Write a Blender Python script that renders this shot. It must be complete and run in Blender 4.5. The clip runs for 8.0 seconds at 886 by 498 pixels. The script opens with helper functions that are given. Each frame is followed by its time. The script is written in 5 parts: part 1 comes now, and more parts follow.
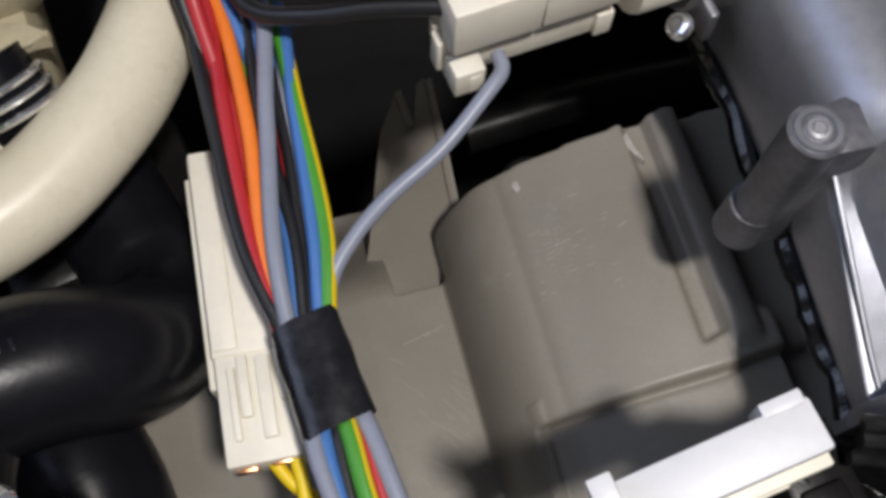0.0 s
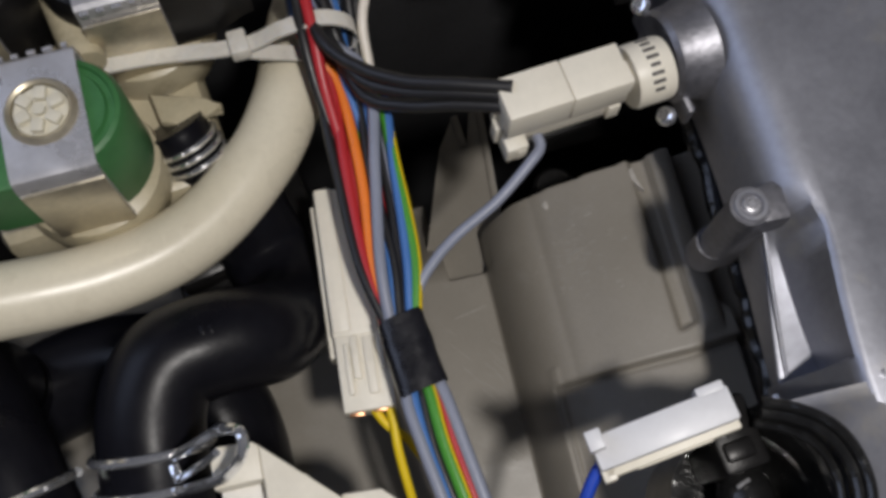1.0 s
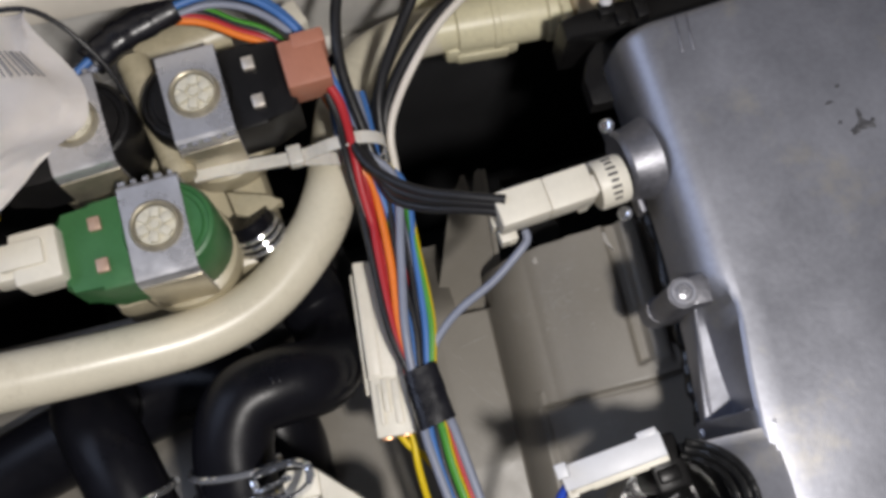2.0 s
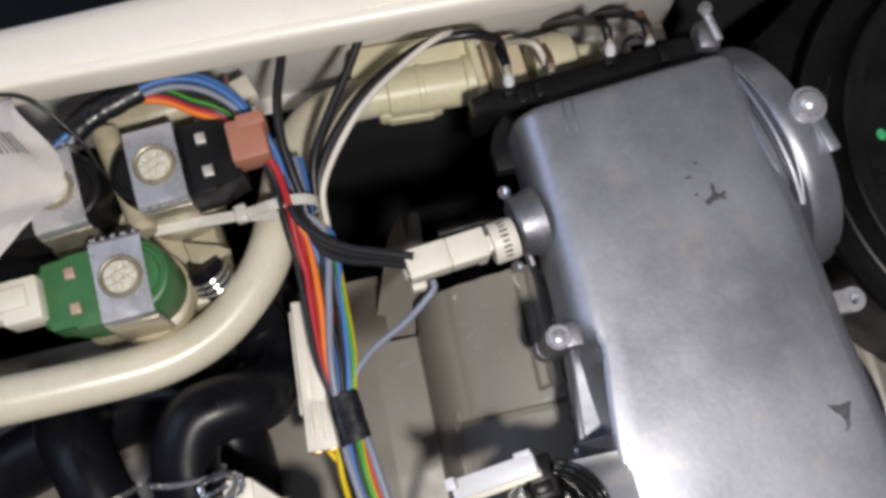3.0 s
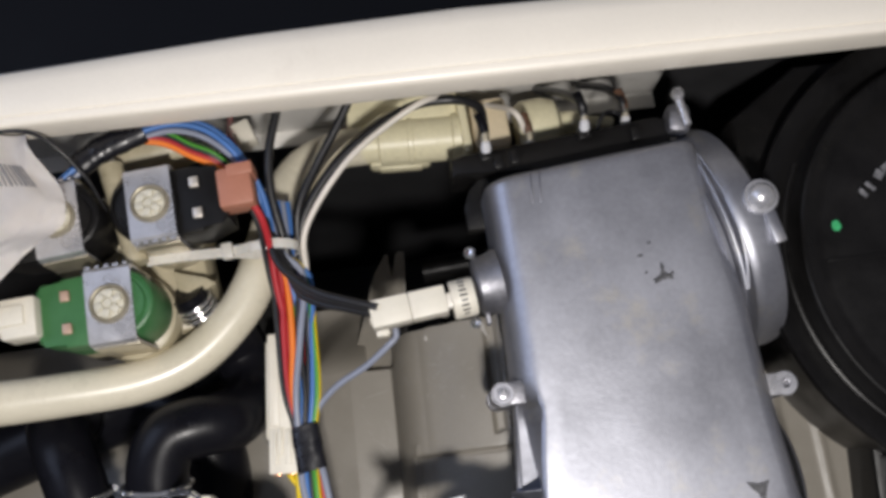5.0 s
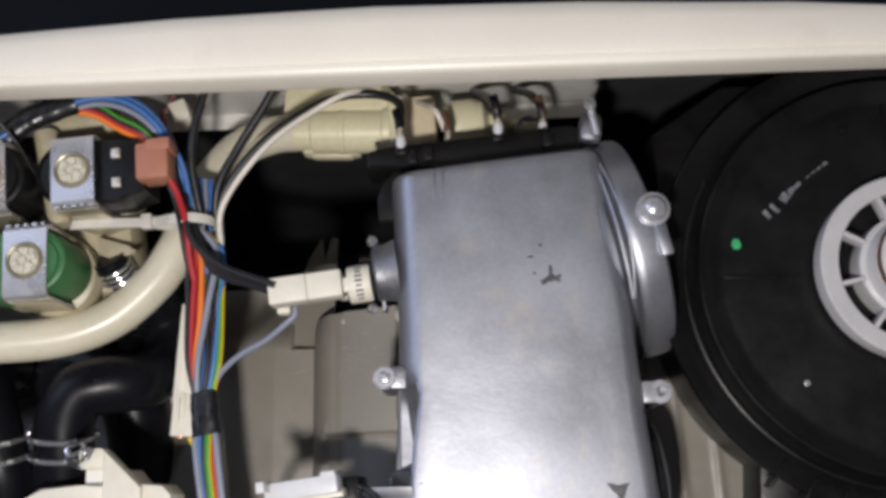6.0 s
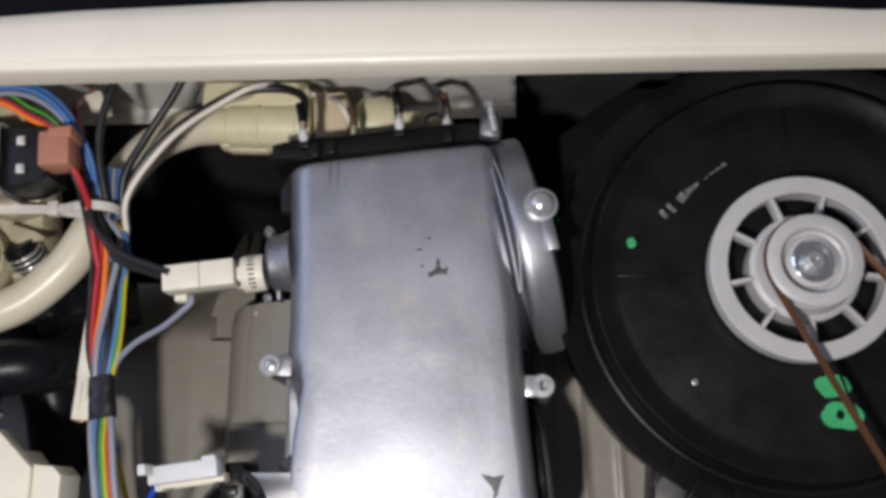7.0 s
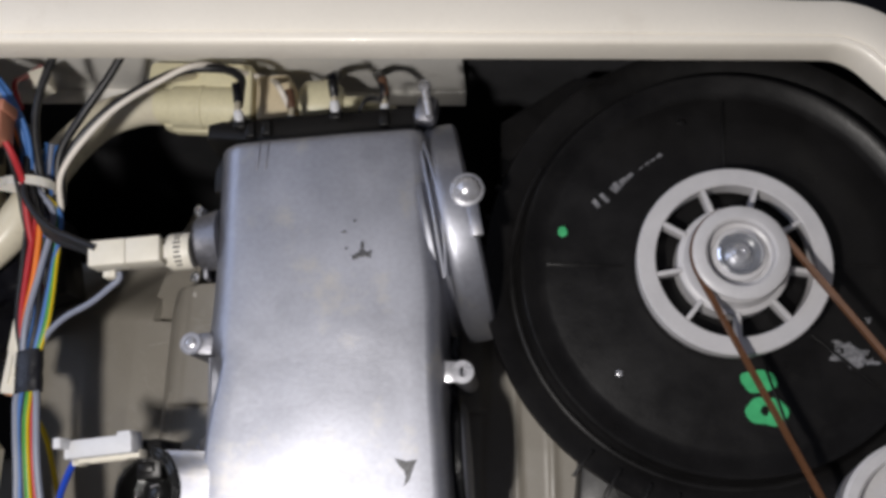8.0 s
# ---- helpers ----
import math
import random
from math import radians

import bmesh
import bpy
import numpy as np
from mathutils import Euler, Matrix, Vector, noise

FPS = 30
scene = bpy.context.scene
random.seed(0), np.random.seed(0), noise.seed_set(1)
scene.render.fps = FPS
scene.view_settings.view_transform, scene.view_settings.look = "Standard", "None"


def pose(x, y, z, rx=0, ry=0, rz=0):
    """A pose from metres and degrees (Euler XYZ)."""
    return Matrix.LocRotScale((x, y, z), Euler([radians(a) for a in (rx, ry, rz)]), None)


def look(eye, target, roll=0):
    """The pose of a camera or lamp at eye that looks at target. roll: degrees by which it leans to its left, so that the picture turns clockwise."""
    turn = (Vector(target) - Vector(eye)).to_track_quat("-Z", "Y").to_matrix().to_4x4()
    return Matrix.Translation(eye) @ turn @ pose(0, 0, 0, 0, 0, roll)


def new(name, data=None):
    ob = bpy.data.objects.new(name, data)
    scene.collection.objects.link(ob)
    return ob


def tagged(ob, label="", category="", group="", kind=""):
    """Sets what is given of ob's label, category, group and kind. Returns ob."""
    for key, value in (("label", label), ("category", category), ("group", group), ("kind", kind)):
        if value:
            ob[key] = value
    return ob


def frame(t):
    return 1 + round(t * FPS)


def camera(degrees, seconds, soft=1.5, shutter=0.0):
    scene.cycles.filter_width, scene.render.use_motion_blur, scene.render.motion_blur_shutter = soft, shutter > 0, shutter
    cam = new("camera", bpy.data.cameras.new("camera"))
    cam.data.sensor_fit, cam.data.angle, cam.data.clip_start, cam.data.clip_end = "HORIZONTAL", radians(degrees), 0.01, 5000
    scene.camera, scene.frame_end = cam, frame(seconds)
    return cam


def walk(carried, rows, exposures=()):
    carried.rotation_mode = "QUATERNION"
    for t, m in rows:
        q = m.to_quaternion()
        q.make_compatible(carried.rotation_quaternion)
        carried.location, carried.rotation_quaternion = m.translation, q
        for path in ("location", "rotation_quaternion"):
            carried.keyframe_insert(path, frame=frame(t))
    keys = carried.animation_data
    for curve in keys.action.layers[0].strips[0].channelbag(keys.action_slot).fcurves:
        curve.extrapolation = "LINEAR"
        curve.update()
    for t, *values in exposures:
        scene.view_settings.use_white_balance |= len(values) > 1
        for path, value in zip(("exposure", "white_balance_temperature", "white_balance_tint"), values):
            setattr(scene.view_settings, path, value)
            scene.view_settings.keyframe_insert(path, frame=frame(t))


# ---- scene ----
cam = camera(48.8, 8.0, soft=3.7)
PATH = [
    (0, (-0.01, -0.001, 0.163), (0.249, 0.707, -1.689), 5.2),
    (0.5, (-0.009, -0.021, 0.19), (0.215, 0.673, -1.672), 4.0),
    (1, (-0.024, -0.007, 0.251), (0.161, 0.586, -1.65), 4.4),
    (1.2, (-0.026, -0.008, 0.272), (0.138, 0.579, -1.633), 3.0),
    (2.3, (-0.018, 0.014, 0.37), (0.124, 0.485, -1.568), 4.1),
    (2.5, (-0.008, 0.014, 0.386), (0.14, 0.485, -1.552), 5.0),
    (3, (0.01, 0.01, 0.418), (0.154, 0.477, -1.521), 5.3),
    (3.5, (0.016, 0.014, 0.433), (0.143, 0.485, -1.507), 4.3),
    (4, (0.023, 0.026, 0.44), (0.132, 0.485, -1.503), 3.8),
    (5.5, (0.079, 0.023, 0.468), (0.076, 0.486, -1.477), -4.6),
    (6, (0.123, 0.011, 0.475), (0.059, 0.479, -1.468), -9.3),
    (6.5, (0.161, 0.004, 0.478), (0.056, 0.493, -1.458), -12.3),
    (7, (0.19, -0.001, 0.475), (0.068, 0.495, -1.459), -13.9),
    (7.5, (0.214, -0.007, 0.468), (0.081, 0.486, -1.465), -14.9),
    (8, (0.235, -0.008, 0.467), (0.074, 0.492, -1.463), -16.2),
]
EXPOSURES = [(0.0, -0.12), (0.5, -0.36), (1.0, -0.60), (1.2, -0.55), (2.5, -0.25), (4.0, -0.16), (5.5, -0.23), (6.5, -0.32), (8.0, -0.36)]
walk(cam, [(t, look(eye, target, roll)) for t, eye, target, roll in PATH], EXPOSURES)

# ---- world and light ----
world = bpy.data.worlds.new("dim_room")
scene.world = world
world.use_nodes = True
world.node_tree.nodes["Background"].inputs[0].default_value = (0.80, 0.82, 1.0, 1)
world.node_tree.nodes["Background"].inputs[1].default_value = 0.11

torch_data = bpy.data.lights.new("torch", "POINT")
torch_data.energy = 13.8
torch_data.color = (1.0, 0.955, 0.915)
torch_data.shadow_soft_size = 0.020
torch = new("torch", torch_data)
torch.location = (0.062, -0.106, 0.52)

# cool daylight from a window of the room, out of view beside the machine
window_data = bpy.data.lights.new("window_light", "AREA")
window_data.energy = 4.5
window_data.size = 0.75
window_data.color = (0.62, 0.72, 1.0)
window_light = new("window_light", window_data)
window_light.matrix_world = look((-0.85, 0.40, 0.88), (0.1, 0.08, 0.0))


# ---- materials ----
def material(name, colour, rough=0.5, metal=0.0, vary=0.12, scale=40.0, bump=0.1, grain=600.0, dirt_glare=None, dirt_glare_amount=0.0,
             coat=0.0, spec=0.5, stretch=(1, 1, 1), rough_vary=0.1, sub=0.0, wave=0.0):
    m = bpy.data.materials.new(name)
    m.use_nodes = True
    nt = m.node_tree
    n, l = nt.nodes, nt.links
    b = n["Principled BSDF"]
    b.inputs["Metallic"].default_value = metal
    b.inputs["Coat Weight"].default_value = coat
    b.inputs["Specular IOR Level"].default_value = spec
    tc = n.new("ShaderNodeTexCoord")
    mp = n.new("ShaderNodeMapping")
    mp.inputs["Scale"].default_value = stretch
    l.new(tc.outputs["Object"], mp.inputs[0])
    big = n.new("ShaderNodeTexNoise")
    big.inputs["Scale"].default_value = scale
    big.inputs["Detail"].default_value = 6
    big.inputs["Roughness"].default_value = 0.6
    l.new(mp.outputs[0], big.inputs["Vector"])
    fine = n.new("ShaderNodeTexNoise")
    fine.inputs["Scale"].default_value = grain
    fine.inputs["Detail"].default_value = 4
    l.new(mp.outputs[0], fine.inputs["Vector"])
    ramp = n.new("ShaderNodeMapRange")
    ramp.inputs["From Min"].default_value, ramp.inputs["From Max"].default_value = 0.3, 0.7
    ramp.inputs["To Min"].default_value, ramp.inputs["To Max"].default_value = 1 - vary, 1 + vary
    l.new(big.outputs[0], ramp.inputs["Value"])
    ramp2 = n.new("ShaderNodeMapRange")
    ramp2.inputs["From Min"].default_value, ramp2.inputs["From Max"].default_value = 0.3, 0.7
    ramp2.inputs["To Min"].default_value, ramp2.inputs["To Max"].default_value = 1 - vary * 0.5, 1 + vary * 0.5
    l.new(fine.outputs[0], ramp2.inputs["Value"])
    mul = n.new("ShaderNodeMath")
    mul.operation = "MULTIPLY"
    l.new(ramp.outputs[0], mul.inputs[0])
    l.new(ramp2.outputs[0], mul.inputs[1])
    tint = n.new("ShaderNodeVectorMath")
    tint.operation = "SCALE"
    tint.inputs[0].default_value = colour
    l.new(mul.outputs[0], tint.inputs["Scale"])
    last = tint.outputs[0]
    if dirt_glare:
        spot = n.new("ShaderNodeTexNoise")
        spot.inputs["Scale"].default_value = scale * 2.3
        spot.inputs["Detail"].default_value = 8
        spot.inputs["Roughness"].default_value = 0.7
        l.new(tc.outputs["Object"], spot.inputs["Vector"])
        sr = n.new("ShaderNodeMapRange")
        sr.inputs["From Min"].default_value, sr.inputs["From Max"].default_value = 0.56, 0.72
        sr.inputs["To Max"].default_value = dirt_glare_amount
        l.new(spot.outputs[0], sr.inputs["Value"])
        mx = n.new("ShaderNodeMix")
        mx.data_type = "RGBA"
        l.new(sr.outputs[0], mx.inputs["Factor"])
        l.new(last, mx.inputs["A"])
        mx.inputs["B"].default_value = (*dirt_glare, 1)
        last = mx.outputs["Result"]
    l.new(last, b.inputs["Base Color"])
    rr = n.new("ShaderNodeMapRange")
    rr.inputs["From Min"].default_value, rr.inputs["From Max"].default_value = 0.3, 0.7
    rr.inputs["To Min"].default_value, rr.inputs["To Max"].default_value = max(rough - rough_vary, 0.03), min(rough + rough_vary, 1)
    l.new(big.outputs[0], rr.inputs["Value"])
    l.new(rr.outputs[0], b.inputs["Roughness"])
    if sub:
        b.inputs["Subsurface Weight"].default_value = sub
        b.inputs["Subsurface Radius"].default_value = (0.004, 0.003, 0.002)
    bp = n.new("ShaderNodeBump")
    bp.inputs["Strength"].default_value = bump
    bp.inputs["Distance"].default_value = 0.0006
    l.new(fine.outputs[0], bp.inputs["Height"])
    if wave:
        bp2 = n.new("ShaderNodeBump")
        bp2.inputs["Strength"].default_value = wave
        bp2.inputs["Distance"].default_value = 0.0012
        l.new(big.outputs[0], bp2.inputs["Height"])
        l.new(bp2.outputs[0], bp.inputs["Normal"])
    l.new(bp.outputs[0], b.inputs["Normal"])
    return m


ENAMEL = material("cream_enamel", (0.88, 0.825, 0.725), 0.40, vary=0.03, scale=9, bump=0.02, coat=0.05, dirt_glare=(0.5, 0.42, 0.33), dirt_glare_amount=0.15)
CREAM = material("cream_plastic", (0.72, 0.67, 0.465), 0.4, vary=0.08, scale=60, bump=0.08, dirt_glare=(0.35, 0.28, 0.17), dirt_glare_amount=0.35)
NATURAL = material("yellowed_translucent_plastic", (0.44, 0.39, 0.27), 0.35, vary=0.12, scale=60, bump=0.08, dirt_glare=(0.2, 0.16, 0.09), dirt_glare_amount=0.4)
HOSE_WHITE = material("cream_rubber_hose", (0.68, 0.63, 0.50), 0.3, vary=0.05, scale=40, bump=0.05, dirt_glare=(0.45, 0.38, 0.27), dirt_glare_amount=0.25)
CORE = material("dull_core_plastic", (0.60, 0.57, 0.47), 0.4, vary=0.08, scale=200, bump=0.05)
WHITE = material("white_plastic", (0.64, 0.645, 0.67), 0.45, vary=0.04, scale=120, bump=0.05)
IVORY = material("ivory_plastic", (0.74, 0.70, 0.60), 0.45, vary=0.04, scale=120, bump=0.05)
NYLON = material("translucent_nylon", (0.62, 0.60, 0.55), 0.3, vary=0.06, scale=200, bump=0.04, sub=0.2)
TUB = material("grey_moulded_plastic", (0.25, 0.230, 0.197), 0.40, vary=0.07, scale=30, bump=0.12, grain=900, dirt_glare=(0.33, 0.31, 0.28), dirt_glare_amount=0.35)
PANEL = material("pale_sheet_metal", (0.78, 0.76, 0.72), 0.4, vary=0.06, scale=15, bump=0.03, dirt_glare=(0.3, 0.27, 0.22), dirt_glare_amount=0.3)
# pale warm blotches: light stains, with mottled glare painted into the metal colour
ALU = material("cast_aluminium", (0.365, 0.372, 0.415), 0.46, metal=0.88, vary=0.11, scale=15, bump=0.05, grain=420, dirt_glare=(0.50, 0.475, 0.43), dirt_glare_amount=0.75, rough_vary=0.09, wave=0.28)
ALU_DARK = material("dull_cast_aluminium", (0.26, 0.26, 0.285), 0.48, metal=0.88, vary=0.18, scale=60, bump=0.2, grain=500, dirt_glare=(0.15, 0.15, 0.17), dirt_glare_amount=0.6, wave=0.3)
ZINC = material("zinc_plated_steel", (0.60, 0.60, 0.63), 0.30, metal=0.65, vary=0.07, scale=90, bump=0.05)
BRASSY = material("yellow_zinc_steel", (0.52, 0.47, 0.36), 0.35, metal=0.7, vary=0.15, scale=120, bump=0.05)
CHROME = material("bright_steel_wire", (0.85, 0.86, 0.88), 0.13, metal=0.9, vary=0.05, scale=100, bump=0.03, rough_vary=0.05)
RUBBER = material("black_rubber", (0.0060, 0.0060, 0.0085), 0.34, vary=0.2, scale=45, bump=0.07, dirt_glare=(0.012, 0.012, 0.018), dirt_glare_amount=0.35, spec=0.20)
BLACK = material("black_plastic", (0.0088, 0.0084, 0.0086), 0.36, vary=0.3, scale=35, bump=0.12, dirt_glare=(0.020, 0.019, 0.018), dirt_glare_amount=0.4, spec=0.24)
SEALANT = material("black_sealant", (0.010, 0.010, 0.010), 0.18, vary=0.3, scale=200, bump=0.6, grain=300)
TAPE = material("black_tape", (0.008, 0.008, 0.011), 0.30, vary=0.15, scale=150, bump=0.1)
GREEN = material("green_plastic", (0.040, 0.15, 0.048), 0.45, vary=0.12, scale=70, bump=0.1, dirt_glare=(0.02, 0.08, 0.03), dirt_glare_amount=0.4)
BROWN = material("terracotta_plastic", (0.40, 0.165, 0.105), 0.5, vary=0.06, scale=120, bump=0.08)
PIN = material("pale_copper_pin", (0.52, 0.36, 0.27), 0.45, metal=0.3, vary=0.1, scale=200)
COPPER = material("copper_terminal", (0.70, 0.36, 0.20), 0.3, metal=1.0, vary=0.1, scale=200)
TIN = material("tinned_terminal", (0.72, 0.66, 0.58), 0.4, metal=0.6, vary=0.1, scale=200)
BROWN_SLEEVE = material("brown_heat_sleeve", (0.10, 0.05, 0.03), 0.5, vary=0.2, scale=300)
BELT = material("brown_drive_belt", (0.115, 0.048, 0.020), 0.5, vary=0.15, scale=200, bump=0.2)
PULLEY = material("white_nylon_pulley", (0.54, 0.53, 0.54), 0.4, vary=0.05, scale=80, bump=0.04)
PAPER = material("crumpled_label_film", (0.90, 0.85, 0.80), 0.35, vary=0.05, scale=30, bump=0.1, grain=150)
INK = material("grey_ink", (0.22, 0.21, 0.21), 0.6, vary=0.2, scale=300)
INK_DARK = material("dark_ink", (0.07, 0.065, 0.065), 0.6, vary=0.2, scale=300)
GREEN_PAINT = material("green_paint_mark", (0.05, 0.42, 0.16), 0.5, vary=0.15, scale=200)
SMEAR = material("dried_grey_smear", (0.16, 0.16, 0.17), 0.6, vary=0.5, scale=300)
CHIP = material("pale_scratched_plastic", (0.42, 0.40, 0.37), 0.5, vary=0.2, scale=400)
STAIN = material("dark_oily_stain", (0.075, 0.075, 0.08), 0.4, vary=0.4, scale=400)
TAN = material("tan_plastic", (0.66, 0.56, 0.39), 0.45, vary=0.07, scale=60, bump=0.06)
# near-black base stands in for the unlit depth inside the cabinet
GLOOM = material("unlit_cabinet_steel", (0.035, 0.035, 0.038), 0.75, vary=0.3, scale=10, bump=0.05)
FLOOR = material("dark_workshop_floor", (0.012, 0.012, 0.014), 0.7, vary=0.3, scale=4, bump=0.1)
WIRES = {
    "black": material("black_wire", (0.013, 0.013, 0.015), 0.4, vary=0.1),
    "red": material("red_wire", (0.42, 0.022, 0.030), 0.42, vary=0.06),
    "orange": material("orange_wire", (0.80, 0.20, 0.025), 0.42, vary=0.06),
    "grey": material("grey_wire", (0.23, 0.25, 0.32), 0.4, vary=0.06),
    "blue": material("blue_wire", (0.055, 0.16, 0.43), 0.4, vary=0.06),
    "deep_blue": material("deep_blue_wire", (0.012, 0.055, 0.42), 0.4, vary=0.06),
    "green": material("green_wire", (0.060, 0.27, 0.025), 0.4, vary=0.06),
    "yellow": material("yellow_wire", (0.72, 0.52, 0.01), 0.4, vary=0.06),
    "cream": material("cream_wire", (0.66, 0.60, 0.44), 0.4, vary=0.06),
    "white": material("white_wire", (0.72, 0.67, 0.60), 0.4, vary=0.06),
}


# ---- mesh helpers ----
def part(name, bm, mat, parent=None, label="", smooth=True, more=()):
    """Links a bmesh in world coordinates as one mesh object, under a thing where one is given."""
    me = bpy.data.meshes.new(name)
    bmesh.ops.recalc_face_normals(bm, faces=bm.faces)
    cs = [v.co for v in bm.verts]
    mid = Vector([(min(c[i] for c in cs) + max(c[i] for c in cs)) / 2 for i in range(3)])
    bmesh.ops.translate(bm, verts=bm.verts, vec=-mid)
    if smooth:
        for f in bm.faces:
            f.smooth = True
        for e in bm.edges:
            if len(e.link_faces) == 2 and e.calc_face_angle(0) > 0.6:
                e.smooth = False
    bm.to_mesh(me)
    bm.free()
    me.materials.append(mat)
    for extra in more:
        me.materials.append(extra)
    ob = new(name, me)
    ob.location = mid
    if parent:
        ob.parent = parent
        bpy.context.view_layer.update()
        ob.matrix_parent_inverse = parent.matrix_world.inverted()
    if label:
        tagged(ob, label)
    return ob


def thing(name, label, category, at=(0, 0, 0), group="", kind=""):
    ob = new(name)
    ob.location = at
    ob.empty_display_size = 0.01
    bpy.context.view_layer.update()
    return tagged(ob, label, category, group, kind)


def turn_to(axis):
    return Vector(axis).normalized().to_track_quat("Z", "Y").to_matrix().to_4x4()


def box(bm, c, s, rz=0.0, bevel=0.0, m=None):
    mat = (m if m is not None else Matrix.Translation(c) @ Matrix.Rotation(radians(rz), 4, "Z")) @ Matrix.Diagonal((*s, 1))
    out = bmesh.ops.create_cube(bm, size=1, matrix=mat)
    if bevel:
        vs = set(out["verts"])
        es = [e for e in bm.edges if e.verts[0] in vs and e.verts[1] in vs]
        bmesh.ops.bevel(bm, geom=es, offset=bevel, segments=2, profile=0.5, affect="EDGES")
    return bm


def cyl(bm, a, b, r, r2=None, n=20):
    a, b = Vector(a), Vector(b)
    m = Matrix.Translation((a + b) / 2) @ turn_to(b - a)
    bmesh.ops.create_cone(bm, cap_ends=True, segments=n, radius1=r, radius2=r if r2 is None else r2, depth=(b - a).length, matrix=m)
    return bm


def lathe(bm, prof, at, axis=(0, 0, 1), n=32, sweep=2 * math.pi):
    m = Matrix.Translation(at) @ turn_to(axis)
    full = abs(sweep - 2 * math.pi) < 1e-6
    rings = []
    for r, h in prof:
        rings.append([bm.verts.new(m @ Vector((r * math.cos(sweep * k / n), r * math.sin(sweep * k / n), h))) for k in range(n if full else n + 1)])
    for p, q in zip(rings, rings[1:]):
        for k in range(n):
            k2 = (k + 1) % len(p)
            bm.faces.new((p[k], p[k2], q[k2], q[k]))
    if full:
        for ring, (r, h) in ((rings[0], prof[0]), (rings[-1], prof[-1])):
            if r > 1e-5 and prof[0] != prof[-1]:
                bm.faces.new(ring)
    return bm


def spline(pts, steps=8):
    p = [Vector(q) for q in pts]
    p = [2 * p[0] - p[1]] + p + [2 * p[-1] - p[-2]]
    out = []
    for i in range(1, len(p) - 2):
        a, b, c, d = p[i - 1:i + 3]
        for k in range(steps):
            t = k / steps
            out.append(0.5 * (2 * b + (c - a) * t + (2 * a - 5 * b + 4 * c - d) * t * t + (3 * b - a - 3 * c + d) * t ** 3))
    out.append(p[-2])
    return out


def tube(bm, pts, r, n=12, steps=8, stripe=0, flat=1.0, wobble=0.0):
    """A round hose or wire along a smooth line; stripe: how many of its n sides take the second material."""
    line = spline(pts, steps)
    up = Vector((0, 0, 1))
    rings = []
    for i, c in enumerate(line):
        d = (line[min(i + 1, len(line) - 1)] - line[max(i - 1, 0)]).normalized()
        side = d.cross(up)
        if side.length < 0.05:
            side = d.cross(Vector((1, 0, 0)))
        side.normalize()
        top = side.cross(d).normalized()
        rad = r(i / (len(line) - 1)) if callable(r) else r
        if wobble:
            rad *= 1 + wobble * noise.noise(c * 300)
        rings.append([bm.verts.new(c + side * rad * math.cos(2 * math.pi * k / n) + top * rad * flat * math.sin(2 * math.pi * k / n)) for k in range(n)])
    for i, (p, q) in enumerate(zip(rings, rings[1:])):
        for k in range(n):
            f = bm.faces.new((p[k], p[(k + 1) % n], q[(k + 1) % n], q[k]))
            if stripe and (k + 2) % (n // 2) < 2:
                f.material_index = 1
    bm.faces.new(rings[0])
    bm.faces.new(rings[-1])
    return bm


def prism(bm, poly, z0, z1, bevel=0.0, m=None):
    low = [bm.verts.new((x, y, z0)) for x, y in poly]
    high = [bm.verts.new((x, y, z1)) for x, y in poly]
    faces = [bm.faces.new(low[::-1]), bm.faces.new(high)]
    for k in range(len(poly)):
        j = (k + 1) % len(poly)
        faces.append(bm.faces.new((low[k], low[j], high[j], high[k])))
    if m is not None:
        bmesh.ops.transform(bm, matrix=m, verts=low + high)
    if bevel:
        bmesh.ops.bevel(bm, geom=[e for e in faces[1].edges], offset=bevel, segments=2, profile=0.5, affect="EDGES")
    return bm


def grid(bm, fn, nu, nv):
    """A sheet: fn(u, v) gives a place for u, v from 0 to 1."""
    vs = [[bm.verts.new(fn(i / nu, j / nv)) for j in range(nv + 1)] for i in range(nu + 1)]
    for i in range(nu):
        for j in range(nv):
            bm.faces.new((vs[i][j], vs[i + 1][j], vs[i + 1][j + 1], vs[i][j + 1]))
    return bm


def blob(bm, c, r, h, n=18, rough=0.2, seed=0):
    """A thin raised patch with an uneven outline."""
    mid = bm.verts.new((c[0], c[1], c[2] + h))
    ring = []
    for k in range(n):
        a = 2 * math.pi * k / n
        rr = 1 + rough * noise.noise(Vector((math.cos(a) * 1.5, math.sin(a) * 1.5, seed * 7.3)))
        ring.append(bm.verts.new((c[0] + r[0] * rr * math.cos(a), c[1] + r[1] * rr * math.sin(a), c[2] + h * 0.4)))
    low = [bm.verts.new((v.co.x, v.co.y, c[2] - 0.0006)) for v in ring]
    for k in range(n):
        j = (k + 1) % n
        bm.faces.new((mid, ring[k], ring[j]))
        bm.faces.new((ring[k], low[k], low[j], ring[j]))
    return bm


def mesh():
    return bmesh.new()


def step(a, b, v):
    t = np.clip((v - a) / (b - a), 0, 1)
    return t * t * (3 - 2 * t)


def mix(keys, v):
    return float(np.interp(v, [k[0] for k in keys], [k[1] for k in keys]))


def screw(name, at, axis, r, h, label="zinc-plated screw head", mat=None, parent=None):
    a = Vector(axis).normalized()
    bm = lathe(mesh(), [(0, h), (r * 0.45, h), (r * 0.5, h * 0.6), (r * 0.55, h), (r * 0.85, h * 0.9), (r, h * 0.5), (r, 0), (0, 0)], at, axis, 16)
    return part(name, bm, mat or ZINC, parent, label)

